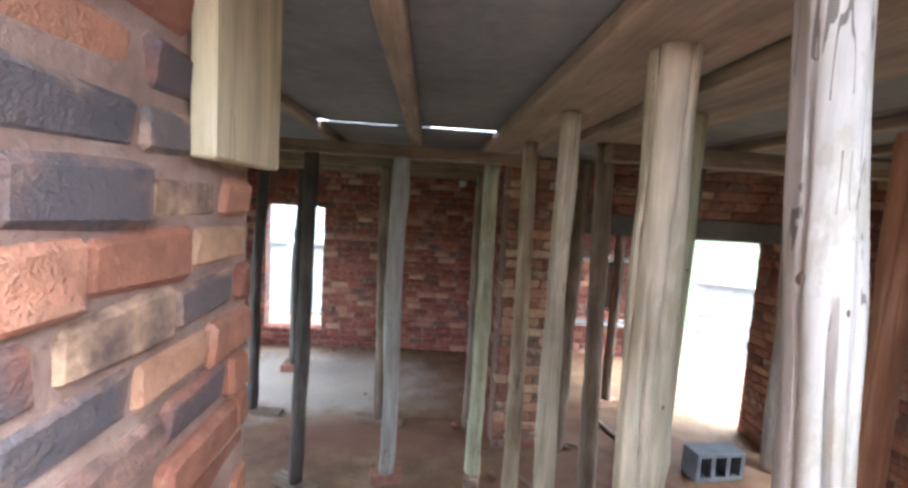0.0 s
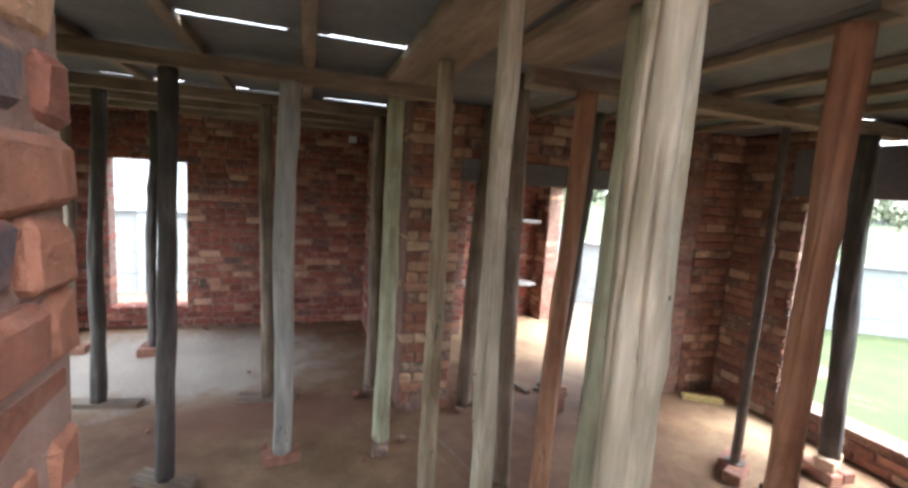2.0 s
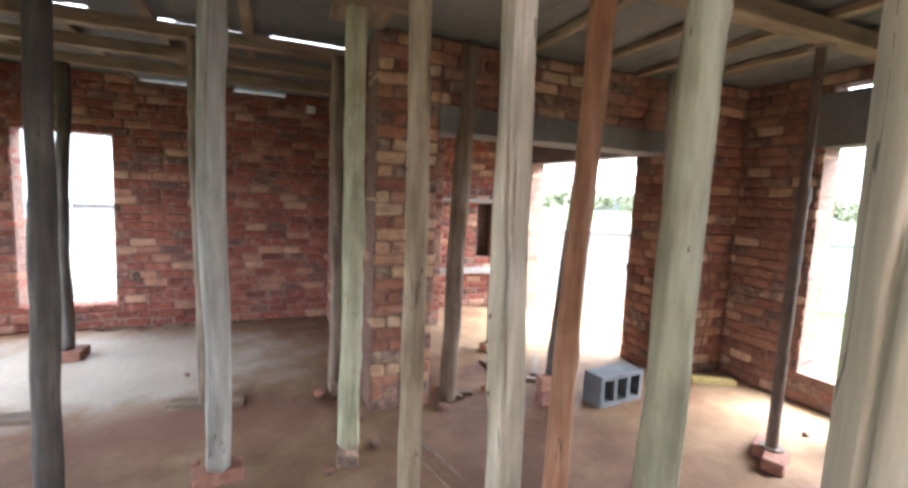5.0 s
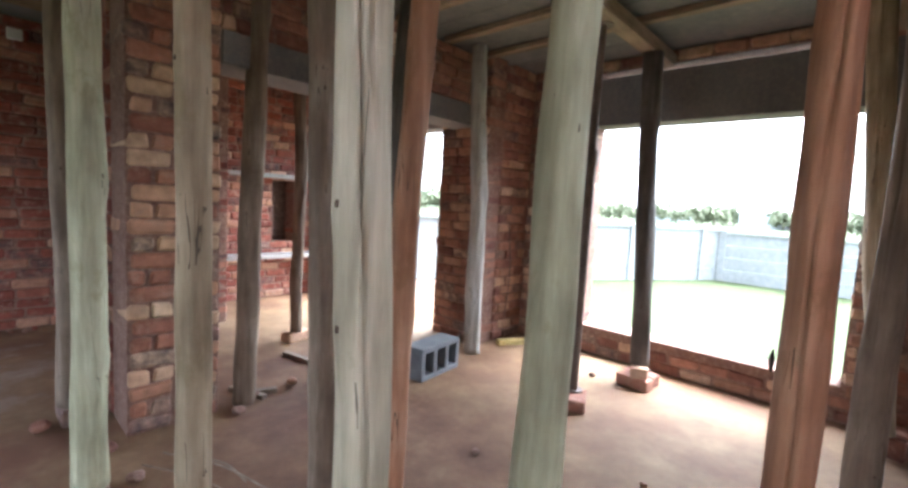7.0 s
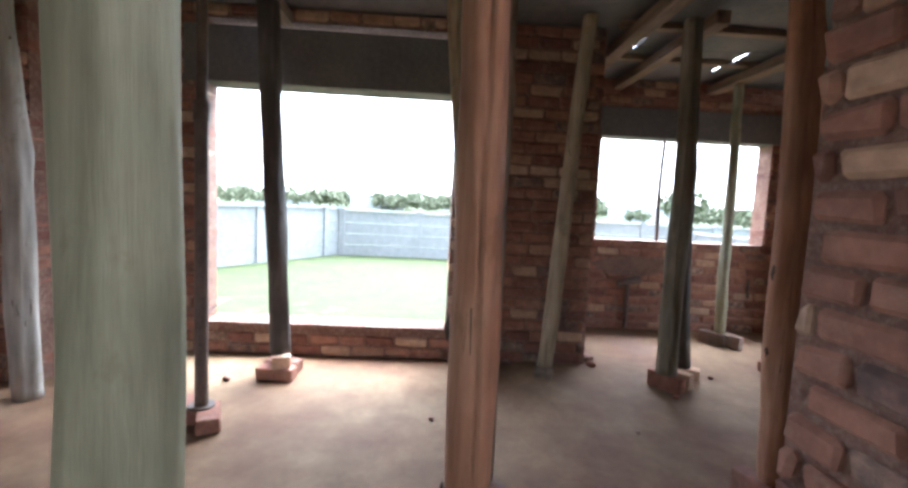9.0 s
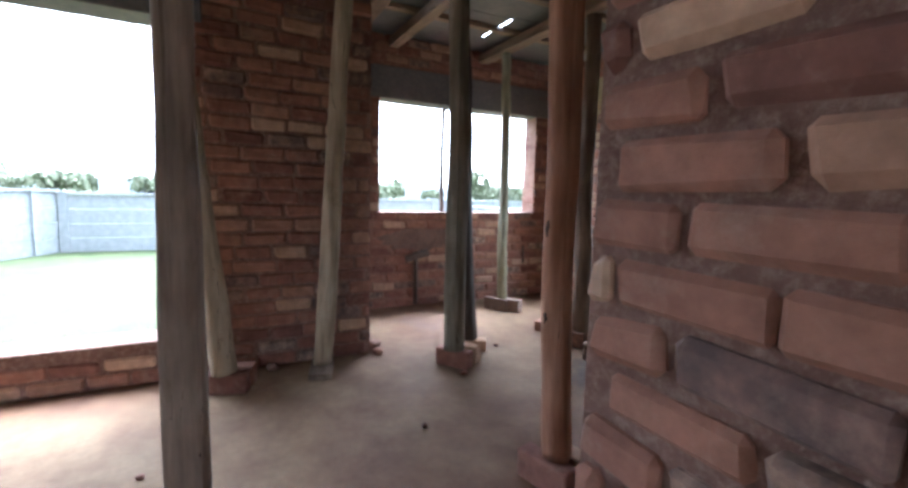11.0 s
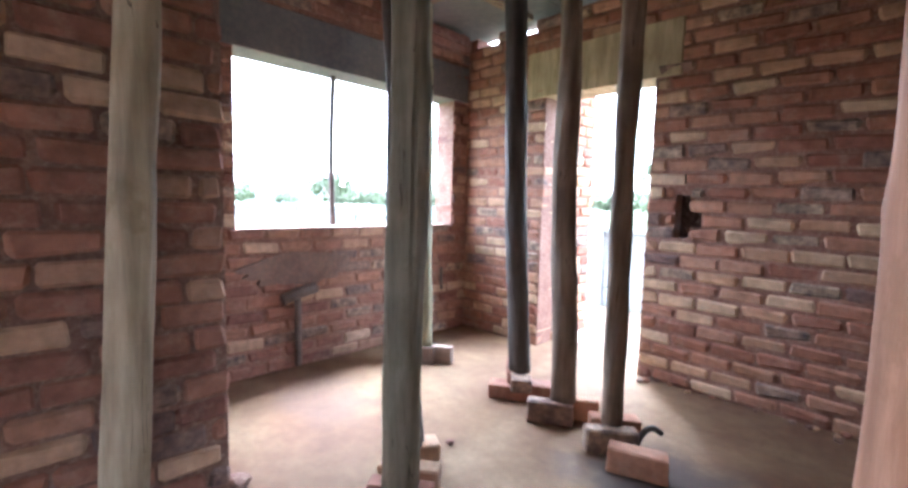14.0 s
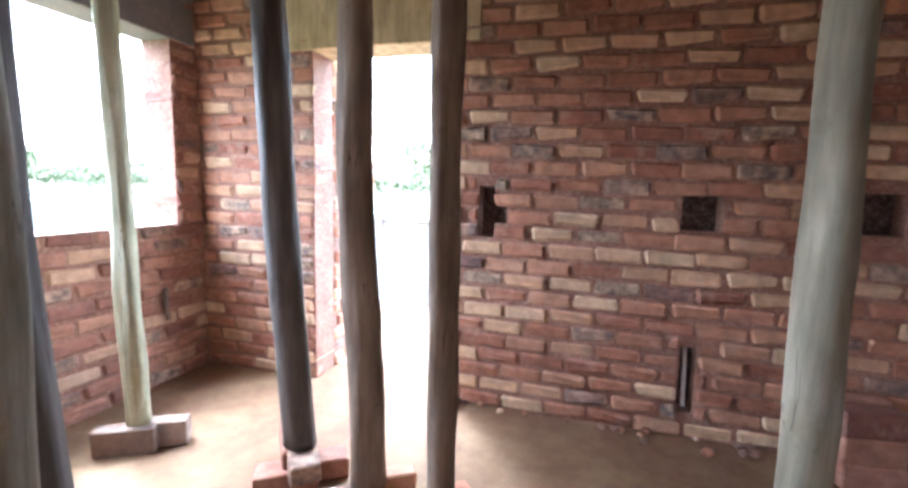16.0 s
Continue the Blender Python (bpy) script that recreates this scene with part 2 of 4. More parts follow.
PLASTER = surface("white_wall_paint", [(0.3, (0.46, 0.49, 0.52)), (0.7, (0.56, 0.59, 0.62))], 0.6, 8, grime=(0.6, 0.6, 0.58), grime_amount=0.2)
PRECAST = surface("precast_concrete", [(0.3, (0.22, 0.235, 0.235)), (0.7, (0.28, 0.295, 0.295))], 0.7, 9, grime=(0.3, 0.3, 0.29), grime_amount=0.3)
ROOF = surface("roof_sheet", [(0.3, (0.35, 0.33, 0.33)), (0.7, (0.5, 0.48, 0.47))], 0.6, 8)
GLASSDARK = surface("far_window_glass", [(0.3, (0.1, 0.12, 0.14)), (0.7, (0.2, 0.22, 0.24))], 0.6, 8, 0.2)
# paler and greyer than leaves: distance haze is put into the colour
LEAF = surface("hazed_foliage", [(0.3, (0.095, 0.118, 0.062)), (0.7, (0.14, 0.165, 0.1))], 0.8, 3)
BARK = surface("far_bark", [(0.3, (0.1, 0.07, 0.05)), (0.7, (0.18, 0.13, 0.1))], 3, 30)
SOIL = surface("trodden_soil", [(0.3, (0.1, 0.066, 0.045)), (0.7, (0.16, 0.11, 0.078))], 1.2, 20, 0.95, 0.6, 0.01, grime=(0.2, 0.15, 0.11))
YELLOW = surface("yellow_plank", [(0.3, (0.45, 0.36, 0.12)), (0.7, (0.58, 0.48, 0.2))], 5, 40)


def ground_material():
    m, n, l, bsdf = material("lawn_and_soil")
    pos = n.new("ShaderNodeNewGeometry").outputs["Position"]
    a, b, c = tex(n, l, pos, 0.25, 5), tex(n, l, pos, 2.5, 6, 0.7), tex(n, l, pos, 30, 4)
    green = ramp(n, [(0.3, (0.024, 0.042, 0.008)), (0.55, (0.04, 0.056, 0.012)), (0.75, (0.06, 0.068, 0.02))])
    l.new(b, green.inputs[0])
    soil = math_node(n, l, "GREATER_THAN", math_node(n, l, "ADD", math_node(n, l, "MULTIPLY", a, 0.6), math_node(n, l, "MULTIPLY", b, 0.4)), 0.63)
    col = mix(n, l, "MIX", soil, green.outputs[0], (0.1, 0.085, 0.055))
    col = mix(n, l, "MULTIPLY", 0.4, col, ramp_of(n, l, c))
    l.new(col, bsdf.inputs["Base Color"])
    bsdf.inputs["Roughness"].default_value = 0.95
    bump(n, l, bsdf, c, 0.6, 0.03)
    return m


def floor_material():
    """Screed under red dust, with pale cement patches, damp stains and grit."""
    m, n, l, bsdf = material("dusty_screed")
    pos = n.new("ShaderNodeNewGeometry").outputs["Position"]
    a, b = tex(n, l, pos, 0.55, 5, 0.6), tex(n, l, pos, 3.2, 6, 0.65)
    c, d = tex(n, l, pos, 24, 6, 0.7), tex(n, l, pos, 160, 3, 0.6)
    r = ramp(n, [(0.36, (0.14, 0.06, 0.03)), (0.45, (0.205, 0.108, 0.055)), (0.54, (0.25, 0.155, 0.082)), (0.64, (0.31, 0.22, 0.13))])
    l.new(math_node(n, l, "ADD", math_node(n, l, "MULTIPLY", a, 0.7), math_node(n, l, "MULTIPLY", b, 0.3)), r.inputs[0])
    col = mix(n, l, "MULTIPLY", 0.5, r.outputs[0], ramp_of(n, l, b, 0.6, 1.15))
    # spilt cement in the back room, and darker spots, all with uneven edges
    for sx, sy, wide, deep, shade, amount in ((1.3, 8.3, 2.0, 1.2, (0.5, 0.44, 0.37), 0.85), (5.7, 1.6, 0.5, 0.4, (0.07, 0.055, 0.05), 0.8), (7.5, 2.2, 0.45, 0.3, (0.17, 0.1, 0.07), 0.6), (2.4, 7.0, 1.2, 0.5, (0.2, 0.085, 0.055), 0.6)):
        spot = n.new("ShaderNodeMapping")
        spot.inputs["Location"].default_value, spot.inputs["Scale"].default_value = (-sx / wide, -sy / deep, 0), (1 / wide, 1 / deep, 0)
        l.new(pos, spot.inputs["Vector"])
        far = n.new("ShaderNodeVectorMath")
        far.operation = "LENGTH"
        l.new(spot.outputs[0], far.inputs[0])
        spot_mask = n.new("ShaderNodeMapRange")
        spot_mask.inputs[1].default_value, spot_mask.inputs[2].default_value, spot_mask.inputs[3].default_value, spot_mask.inputs[4].default_value = 1.15, 1.6, amount, 0.0
        l.new(math_node(n, l, "ADD", far.outputs["Value"], math_node(n, l, "MULTIPLY", b, 1.2)), spot_mask.inputs[0])
        col = mix(n, l, "MIX", spot_mask.outputs[0], col, shade)
    damp = ramp_of(n, l, tex(n, l, pos, 1.3, 4, 0.5), 1.0, 0.45)
    col = mix(n, l, "MULTIPLY", 0.35, col, damp)
    col = mix(n, l, "MULTIPLY", 0.35, col, ramp_of(n, l, c, 0.6, 1.15))
    l.new(col, bsdf.inputs["Base Color"])
    bsdf.inputs["Roughness"].default_value = 0.82
    bump(n, l, bsdf, mix(n, l, "MIX", 0.5, c, d), 0.5, 0.008)
    return m


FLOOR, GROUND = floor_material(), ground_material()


# ---- building helpers ----
def mesh_object(name, verts, faces, mat, smooth=False):
    me = bpy.data.meshes.new(name)
    me.from_pydata([tuple(v) for v in verts], [], [tuple(f) for f in faces])
    me.materials.append(mat)
    if smooth:
        me.polygons.foreach_set("use_smooth", [True] * len(me.polygons))
    return new(name, me)


def part(name, bm, mat, parent=None, label="", smooth=False):
    me = bpy.data.meshes.new(name)
    bm.to_mesh(me)
    bm.free()
    me.materials.append(mat)
    if smooth:
        me.polygons.foreach_set("use_smooth", [True] * len(me.polygons))
    ob = new(name, me)
    ob.parent = parent
    return tagged(ob, label)


def box(bm, x0, x1, y0, y1, z0, z1, bevel=0.0):
    made = bmesh.ops.create_cube(bm, size=1)["verts"]
    bmesh.ops.scale(bm, vec=(x1 - x0, y1 - y0, z1 - z0), verts=made)
    bmesh.ops.translate(bm, vec=((x0 + x1) / 2, (y0 + y1) / 2, (z0 + z1) / 2), verts=made)
    if bevel:
        edges = list({e for v in made for e in v.link_edges})
        bmesh.ops.bevel(bm, geom=edges, offset=bevel, segments=1, affect="EDGES")


def box_thing(name, x0, x1, y0, y1, z0, z1, mat, bevel=0.004, label="", category="", group="", kind="", parent=None):
    bm = bmesh.new()
    box(bm, x0, x1, y0, y1, z0, z1, bevel)
    ob = part(name, bm, mat, parent)
    return tagged(ob, label, category, group, kind)


rng = random.Random(7)


def brick_shape(lx, ly, lz, r, jitter, seed):
    """Vertices and faces of one worn brick about its middle: a box with cut, uneven edges."""
    g = random.Random(seed)
    h = (lx / 2, ly / 2, lz / 2)
    verts, index = [], {}
    for sx in (-1, 1):
        for sy in (-1, 1):
            for sz in (-1, 1):
                wob = [g.uniform(-jitter, jitter) for _ in range(3)]
                cut = r * g.uniform(0.6, 1.6)
                for axis in range(3):
                    p = [sx * (h[0] - cut), sy * (h[1] - cut), sz * (h[2] - cut)]
                    p[axis] = (sx, sy, sz)[axis] * h[axis]
                    index[(sx, sy, sz, axis)] = len(verts)
                    verts.append([p[i] + wob[i] for i in range(3)])
    faces = []
    loop = ((-1, -1), (1, -1), (1, 1), (-1, 1))
    for axis in range(3):
        u, v = [(1, 2), (2, 0), (0, 1)][axis]
        for s in (-1, 1):
            ring = []
            for a, b in loop:
                key = [0, 0, 0]
                key[axis], key[u], key[v] = s, a, b
                ring.append(index[(*key, axis)])
            faces.append(ring if s > 0 else ring[::-1])
        for a, b in loop:
            ends = []
            for s in (-1, 1):
                key = [0, 0, 0]
                key[axis], key[u], key[v] = s, a, b
                ends.append(tuple(key))
            quad = [index[(*ends[0], u)], index[(*ends[0], v)], index[(*ends[1], v)], index[(*ends[1], u)]]
            faces.append(quad if a * b < 0 else quad[::-1])
    for sx, sy, sz in [(a, b, c) for a in (-1, 1) for b in (-1, 1) for c in (-1, 1)]:
        tri = [index[(sx, sy, sz, i)] for i in range(3)]
        faces.append(tri if sx * sy * sz > 0 else tri[::-1])
    return verts, faces


def free_spans(a, b, cuts):
    spans = [(a, b)]
    for c0, c1 in cuts:
        spans = [s for x0, x1 in spans for s in ((x0, min(x1, c0)), (max(x0, c1), x1)) if s[1] - s[0] > 0.03]
    return spans


def brick_wall(name, axis, at, thick, u0, u1, z1, course, length, mat, label, openings=(), near=None, z0=0.0, joint=0.011, jitter=0.005, mortar=None, headers=False, proud=0.012, even=False):
    """A wall along x or y whose bricks run through its thickness. openings: (from, to, sill, head) along it. near: (from, to, low, high), the stretch whose
    bricks are pieces of their own; the rest is one mesh."""
    mortar = mortar or MORTAR
    back = at + thick
    bm = bmesh.new()
    levels = sorted({z0, z1, *[z for o in openings for z in o[2:4] if z0 < z < z1]})
    for za, zb in zip(levels, levels[1:]):
        mid = (za + zb) / 2
        for a, b in free_spans(u0, u1, [(o[0], o[1]) for o in openings if o[2] <= mid < o[3]]):
            a2, b2 = a + 0.004, b - 0.004
            if axis == "x":
                box(bm, a2, b2, at + proud, back - proud, za, zb)
            else:
                box(bm, at + proud, back - proud, a2, b2, za, zb)
    wall = tagged(part(name, bm, mortar), label, "wall", kind="structure")
    shapes = {}

    def mesh_of(size, variant):
        key = (size, variant)
        if key not in shapes:
            shapes[key] = brick_shape(size, thick + 0.004 * variant, course - joint, 0.012, jitter, 100 + variant + int(size * 1000))
        return shapes[key]

    meshes, verts, faces, count = {}, [], [], 0
    rows, whole = int(round((z1 - z0) / course)), length
    for k in range(rows):
        length = whole / 2 if headers and k % 2 else whole
        zc = z0 + (k + 0.5) * course
        cuts = [(o[0], o[1]) for o in openings if o[2] - 0.02 <= zc <= o[3] + 0.02]
        shift = (0 if headers else (k % 2) * length / 2) + rng.uniform(-0.02, 0.02)
        for a, b in free_spans(u0, u1, cuts):
            u = u0 + shift - 2 * length
            while u < b:
                long = length if headers or even else length * rng.uniform(0.84, 1.14)
                s0, s1 = max(u, a), min(u + long, b)
                u += long
                size = round((s1 - s0 - joint) * 40) / 40
                if size < 0.03:
                    continue
                variant = rng.randrange(5)
                v, f = mesh_of(size, variant)
                um, off = (s0 + s1) / 2, at + thick / 2 + rng.uniform(-0.006, 0.006)
                tilt = rng.gauss(0, 0.8)
                pos = (um, off, zc) if axis == "x" else (off, um, zc)
                m = pose(*pos, 0, tilt, rng.gauss(0, 0.4) + (0 if axis == "x" else 90))
                if near and near[0] < um < near[1] and near[2] < zc < near[3] and count < 300:
                    if (size, variant) not in meshes:
                        me = bpy.data.meshes.new("brick")
                        me.from_pydata(v, [], f)
                        me.materials.append(mat)
                        meshes[(size, variant)] = me
                    ob = new("brick", meshes[(size, variant)])
                    ob.parent, ob.matrix_basis = wall, m
                    count += 1
                else:
                    base = len(verts)
                    r = np.array(m)
                    verts.extend((np.array(v) @ r[:3, :3].T + r[:3, 3]).tolist())
                    faces.extend([[base + i for i in q] for q in f])
    if verts:
        rest = mesh_object("bricks", verts, faces, mat)
        rest.parent = wall
        tagged(rest, kind="stuff")
    return wall


def pole(name, base, top, r0, r1, mat, label, seed, crack=0.0, knots=4, crook=0.03, group="props under the slab formwork"):
    """A stripped tree trunk as a prop: tapered, crooked, with a drying check along it and knots as parts."""
    g = random.Random(seed)
    b, t = Vector(base), Vector(top)
    rings, sides = 48, 64
    length = (t - b).length
    bend = [(g.uniform(-crook, crook), g.uniform(-crook, crook), g.uniform(0.7, 2.2), g.uniform(0, 6)) for _ in range(2)]
    lumps = [(g.uniform(0.1, 0.9), g.uniform(3.2, 6.2), g.uniform(0.006, 0.014)) for _ in range(knots)]
    phase, seedv = g.uniform(0, 6.28), g.uniform(0, 50)
    turn = g.uniform(3.9, 4.5)

    def middle(f):
        c = b.lerp(t, f) - b
        env = math.sin(math.pi * f)
        c.x += env * sum(a * math.sin(w * 3 * f + p) for a, _, w, p in bend)
        c.y += env * sum(a * math.cos(w * 3 * f + p) for _, a, w, p in bend)
        return c

    verts, faces = [], []
    for i in range(rings + 1):
        f = i / rings
        c = middle(f)
        r = r0 + (r1 - r0) * f
        for j in range(sides):
            ang = 2 * math.pi * j / sides
            k = r * (1 + 0.06 * math.sin(2 * ang + phase + f * 3) + 0.04 * math.sin(3 * ang - f * 5))
            k += 0.009 * noise.noise(Vector((math.cos(ang) * 1.5 + seedv, math.sin(ang) * 1.5, f * length * 3)))
            for fk, ak, h in lumps:
                d = ((f - fk) * length / 0.06) ** 2 + ((math.remainder(ang - ak, 2 * math.pi)) / 0.45) ** 2
                k += h * math.exp(-d)
            if crack:
                for split, (way, low, high) in enumerate(((0.0, 0.04, 0.8), (0.55, 0.55, 0.99), (-1.1, 0.2, 0.97))):
                    d = math.remainder(ang - turn - way - 0.22 * math.sin(f * 6 + split), 2 * math.pi)
                    if abs(d) < math.pi / sides and low < f < high:
                        k -= crack * max(0.0, 0.8 + 1.2 * noise.noise(Vector((seedv, 2 + split, f * 8))))
            verts.append((c.x + k * math.cos(ang), c.y + k * math.sin(ang), c.z))
    for i in range(rings):
        for j in range(sides):
            j2 = (j + 1) % sides
            faces.append((i * sides + j, i * sides + j2, (i + 1) * sides + j2, (i + 1) * sides + j))
    faces.append(tuple(range(sides))[::-1])
    faces.append(tuple(rings * sides + j for j in range(sides)))
    thing = new(name)
    thing.location = b
    trunk = mesh_object("pole", verts, faces, mat, smooth=True)
    trunk.parent = thing
    for fk, ak, h in lumps:
        bm = bmesh.new()
        size = g.uniform(0.004, 0.008)
        bmesh.ops.create_icosphere(bm, subdivisions=2, radius=size)
        for v in bm.verts:
            v.co *= 1 + 0.25 * noise.noise(v.co * 90)
        c = middle(fk)
        r = r0 + (r1 - r0) * fk + h - size * 0.12
        knot = part("knot", bm, KNOT, thing, smooth=True)
        knot.matrix_basis = pose(c.x + r * math.cos(ak), c.y + r * math.sin(ak), c.z, 0, 0, math.degrees(ak)) @ Matrix.Diagonal((0.3, 0.8, 1.3, 1))
    if "large knots" in label or "with knots" in label:
        for fk, ak in ((0.24, 1.74), (0.38, 1.68)):
            bm = bmesh.new()
            bmesh.ops.create_icosphere(bm, subdivisions=3, radius=0.018)
            for v in bm.verts:
                v.co *= 1 + 0.7 * noise.noise(v.co * 60 + Vector((fk * 30, seed, 0)))
            c = middle(fk)
            r = r0 + (r1 - r0) * fk + 0.005
            knot = part("knot", bm, KNOT, thing, smooth=True)
            knot.matrix_basis = pose(c.x + r * math.cos(ak), c.y + r * math.sin(ak), c.z, 0, 0, math.degrees(ak)) @ Matrix.Diagonal((0.3, 0.55, 1.4, 1))
    return tagged(thing, label, "prop", group)


loose = {}


def loose_brick(x, y, z, turn, standing=False, mat=None, label="loose clay brick wedged under a timber prop"):
    mat = mat or BRICK
    key = (mat.name, rng.randrange(3))
    if key not in loose:
        v, f = brick_shape(0.25, 0.12, 0.085, 0.007, 0.004, 900 + len(loose))
        me = bpy.data.meshes.new("brick")
        me.from_pydata(v, [], f)
        me.materials.append(mat)
        loose[key] = me
    ob = new("brick", loose[key])
    ob.matrix_basis = pose(x, y, z + (0.06 if standing else 0.0425), 90 if standing else 0, 0, turn)
    return tagged(ob, label, "brick", "bricks under the props")

# ---- large structure ----
ground = mesh_object("ground", [(-900, -900, -0.15), (900, -900, -0.15), (900, 900, -0.15), (-900, 900, -0.15)], [(0, 1, 2, 3)], GROUND)
tagged(ground, "pale dry lawn with bare soil patches", "ground", kind="structure")
for x0, x1, y0, y1 in ((6.4, 9.5, 6.95, 11.9), (-13.0, 6.4, 9.85, 11.9), (4.0, 15.0, -2.1, 0.05)):
    apron = mesh_object("pavement", [(x0, y0, -0.145), (x1, y0, -0.145), (x1, y1, -0.145), (x0, y1, -0.145)], [(0, 1, 2, 3)], SOIL)
    tagged(apron, "bare pale trodden soil beside the house", "soil", kind="structure")
bm = bmesh.new()
box(bm, -0.35, 7.1, 0.1, 9.85, -0.3, 0.0)
box(bm, 7.1, 8.32, 0.1, 3.16, -0.3, 0.0)
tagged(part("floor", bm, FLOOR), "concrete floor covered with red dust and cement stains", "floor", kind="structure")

H = 2.7
C, L = 0.09, 0.24
brick_wall("wall_north", "x", 9.543, 0.23, -0.31, 4.42, H, C, L, BRICK_DARK, "dark red clay brick wall with smeared mortar joints",
           [(0.37, 1.19, 0.25, 2.09), (1.45, 2.0, 2.66, 2.8), (2.35, 2.9, 2.66, 2.8)], near=(1.2, 3.4, 0.0, 1.5))
# the opening from 4.2 to 5.6 is unseen, added to let daylight in
brick_wall("wall_west", "y", -0.31, 0.23, 3.5, 9.543, H, C, L, BRICK_DARK, "dark red clay brick wall of the back room", [(6.6, 8.95, 0.25, 2.09), (4.2, 5.6, 0.25, 2.09)])
brick_wall("wall_alcove", "x", 9.65, 0.23, 4.66, 6.155, H, C, L, BRICK_DARK, "red clay brick wall of an alcove with shelf slabs", [(5.52, 5.8, 0.72, 1.5)], near=(4.7, 6.1, 0, 2.0))
# closes the recess; its dark colour stands for the shade inside
box_thing("alcove_recess_back", 5.4, 5.95, 9.89, 9.95, 0.6, 1.6, RECESS_SHADE, 0, "back of a brick recess with its shade put into the colour", "wall", kind="structure")
brick_wall("wall_alcove_side", "y", 4.43, 0.23, 8.8, 9.88, H, C, L, BRICK_DARK, "red clay brick side wall of the alcove")
brick_wall("wall_passage", "y", 3.41, 0.23, 7.18, 9.543, H, C, L, BRICK_DARK, "red clay brick partition wall behind the pillar")
brick_wall("pillar", "x", 6.84, 0.34, 3.41, 3.87, H, C, 0.235, BRICK_LIGHT, "clay brick pillar with pale and burnt bricks", near=(3.4, 3.9, 0, 3.1), headers=True)
brick_wall("wall_doorside", "y", 6.155, 0.23, 6.72, 9.88, H, C, L, BRICK, "red clay brick wall beside a wide doorway", [(7.33, 9.3, -0.1, 2.3)], near=(6.7, 7.4, 0, 2.4))
brick_wall("wall_corner", "x", 6.72, 0.23, 6.385, 7.08, H, C, L, BRICK, "red clay brick wall in a dark corner", [(6.0, 6.5, 2.67, 2.8)], near=(6.1, 6.9, 0, 2.5))
brick_wall("wall_east", "y", 6.85, 0.23, 2.93, 6.72, H, C, L, BRICK, "clay brick wall around a wide window opening", [(4.1, 6.02, 0.24, 2.6)], near=(2.9, 4.1, 0, 2.2), joint=0.014)
brick_wall("wall_above_passage", "x", 6.86, 0.3, 3.87, 6.155, H, C, L, BRICK, "brickwork above a concrete lintel", z0=2.25)
brick_wall("wall_kitchen_north", "x", 2.93, 0.2, 7.08, 8.29, H, C, L, BRICK, "clay brick return wall beside the kitchen window")
brick_wall("wall_kitchen_east", "y", 8.06, 0.23, 0.385, 2.93, H - 0.04, C, L, BRICK, "clay brick wall below a kitchen window opening", [(0.59, 2.47, 0.975, 2.4)], near=(0.3, 3.0, 0, 1.1), jitter=0.007, joint=0.017, proud=0.008, mortar=MORTAR_RED, even=True)
brick_wall("wall_kitchen_south", "x", 0.155, 0.23, 3.62, 8.29, H - 0.04, 0.0885, L, BRICK_LIGHT, "pale orange clay brick wall with chased holes for sockets",
           [(6.37, 7.22, -0.1, 2.4), (7.35, 7.62, 2.57, 2.8), (7.75, 7.98, 2.57, 2.8), (6.1, 6.18, 0.99, 1.27), (6.03, 6.1, 1.06, 1.16), (4.98, 5.15, 1.07, 1.25), (4.25, 4.41, 1.09, 1.28), (5.03, 5.1, 0.13, 0.48)], near=(4.2, 6.37, 0.2, 1.6), jitter=0.008, joint=0.018, proud=0.008, mortar=MORTAR_RED, even=True)
brick_wall("wall_porch", "y", 7.22, 0.23, -0.45, 0.15, H, C, L, BRICK_LIGHT, "pale clay brick side wall outside the kitchen doorway")
brick_wall("wall_stair_left", "y", 2.1, 0.23, 0.385, 3.82, H, 0.0885, 0.228, BRICK_BURNT, "weathered orange and burnt clay brick wall beside the stairs", near=(2.6, 3.9, 1.2, 2.8), joint=0.008, jitter=0.006, mortar=MORTAR_PALE, proud=0.005)
brick_wall("wall_stair_right", "y", 3.62, 0.23, 0.385, 3.12, H, C, L, BRICK, "clay brick wall behind the stair props")
brick_wall("wall_stair_end", "x", 3.12, 0.23, 3.62, 4.29, H, C, L, BRICK, "rough end of a clay brick stair wall", near=(3.3, 4.4, 0, 3.1), joint=0.02, jitter=0.006, proud=0.016, mortar=MORTAR, even=True)
brick_wall("wall_south", "x", 3.5, 0.23, -0.08, 2.1, H, C, L, BRICK_DARK, "red clay brick wall of the back room")
brick_wall("wall_stair_back", "x", 0.155, 0.23, -0.31, 3.62, H, C, L, BRICK, "red clay brick wall at the head of the stairs")


def lintel(x0, x1, y0, y1, z0, z1, label="cast concrete lintel with board marks", mat=None):
    box_thing("lintel", x0, x1, y0, y1, z0, z1, mat or LINTEL, 0.006, label, "lintel", "lintels over the openings", "structure")


lintel(6.836, 7.094, 3.95, 6.17, 2.12, 2.54)
lintel(3.872, 6.15, 6.845, 7.17, 2.06, 2.248)
lintel(6.141, 6.399, 7.1, 9.4, 2.09, 2.298)
lintel(8.046, 8.304, 0.42, 2.62, 2.09, 2.398)
lintel(6.2, 7.4, 0.141, 0.399, 2.04, 2.398, "pale shuttering boards over the kitchen doorway", BOARD)
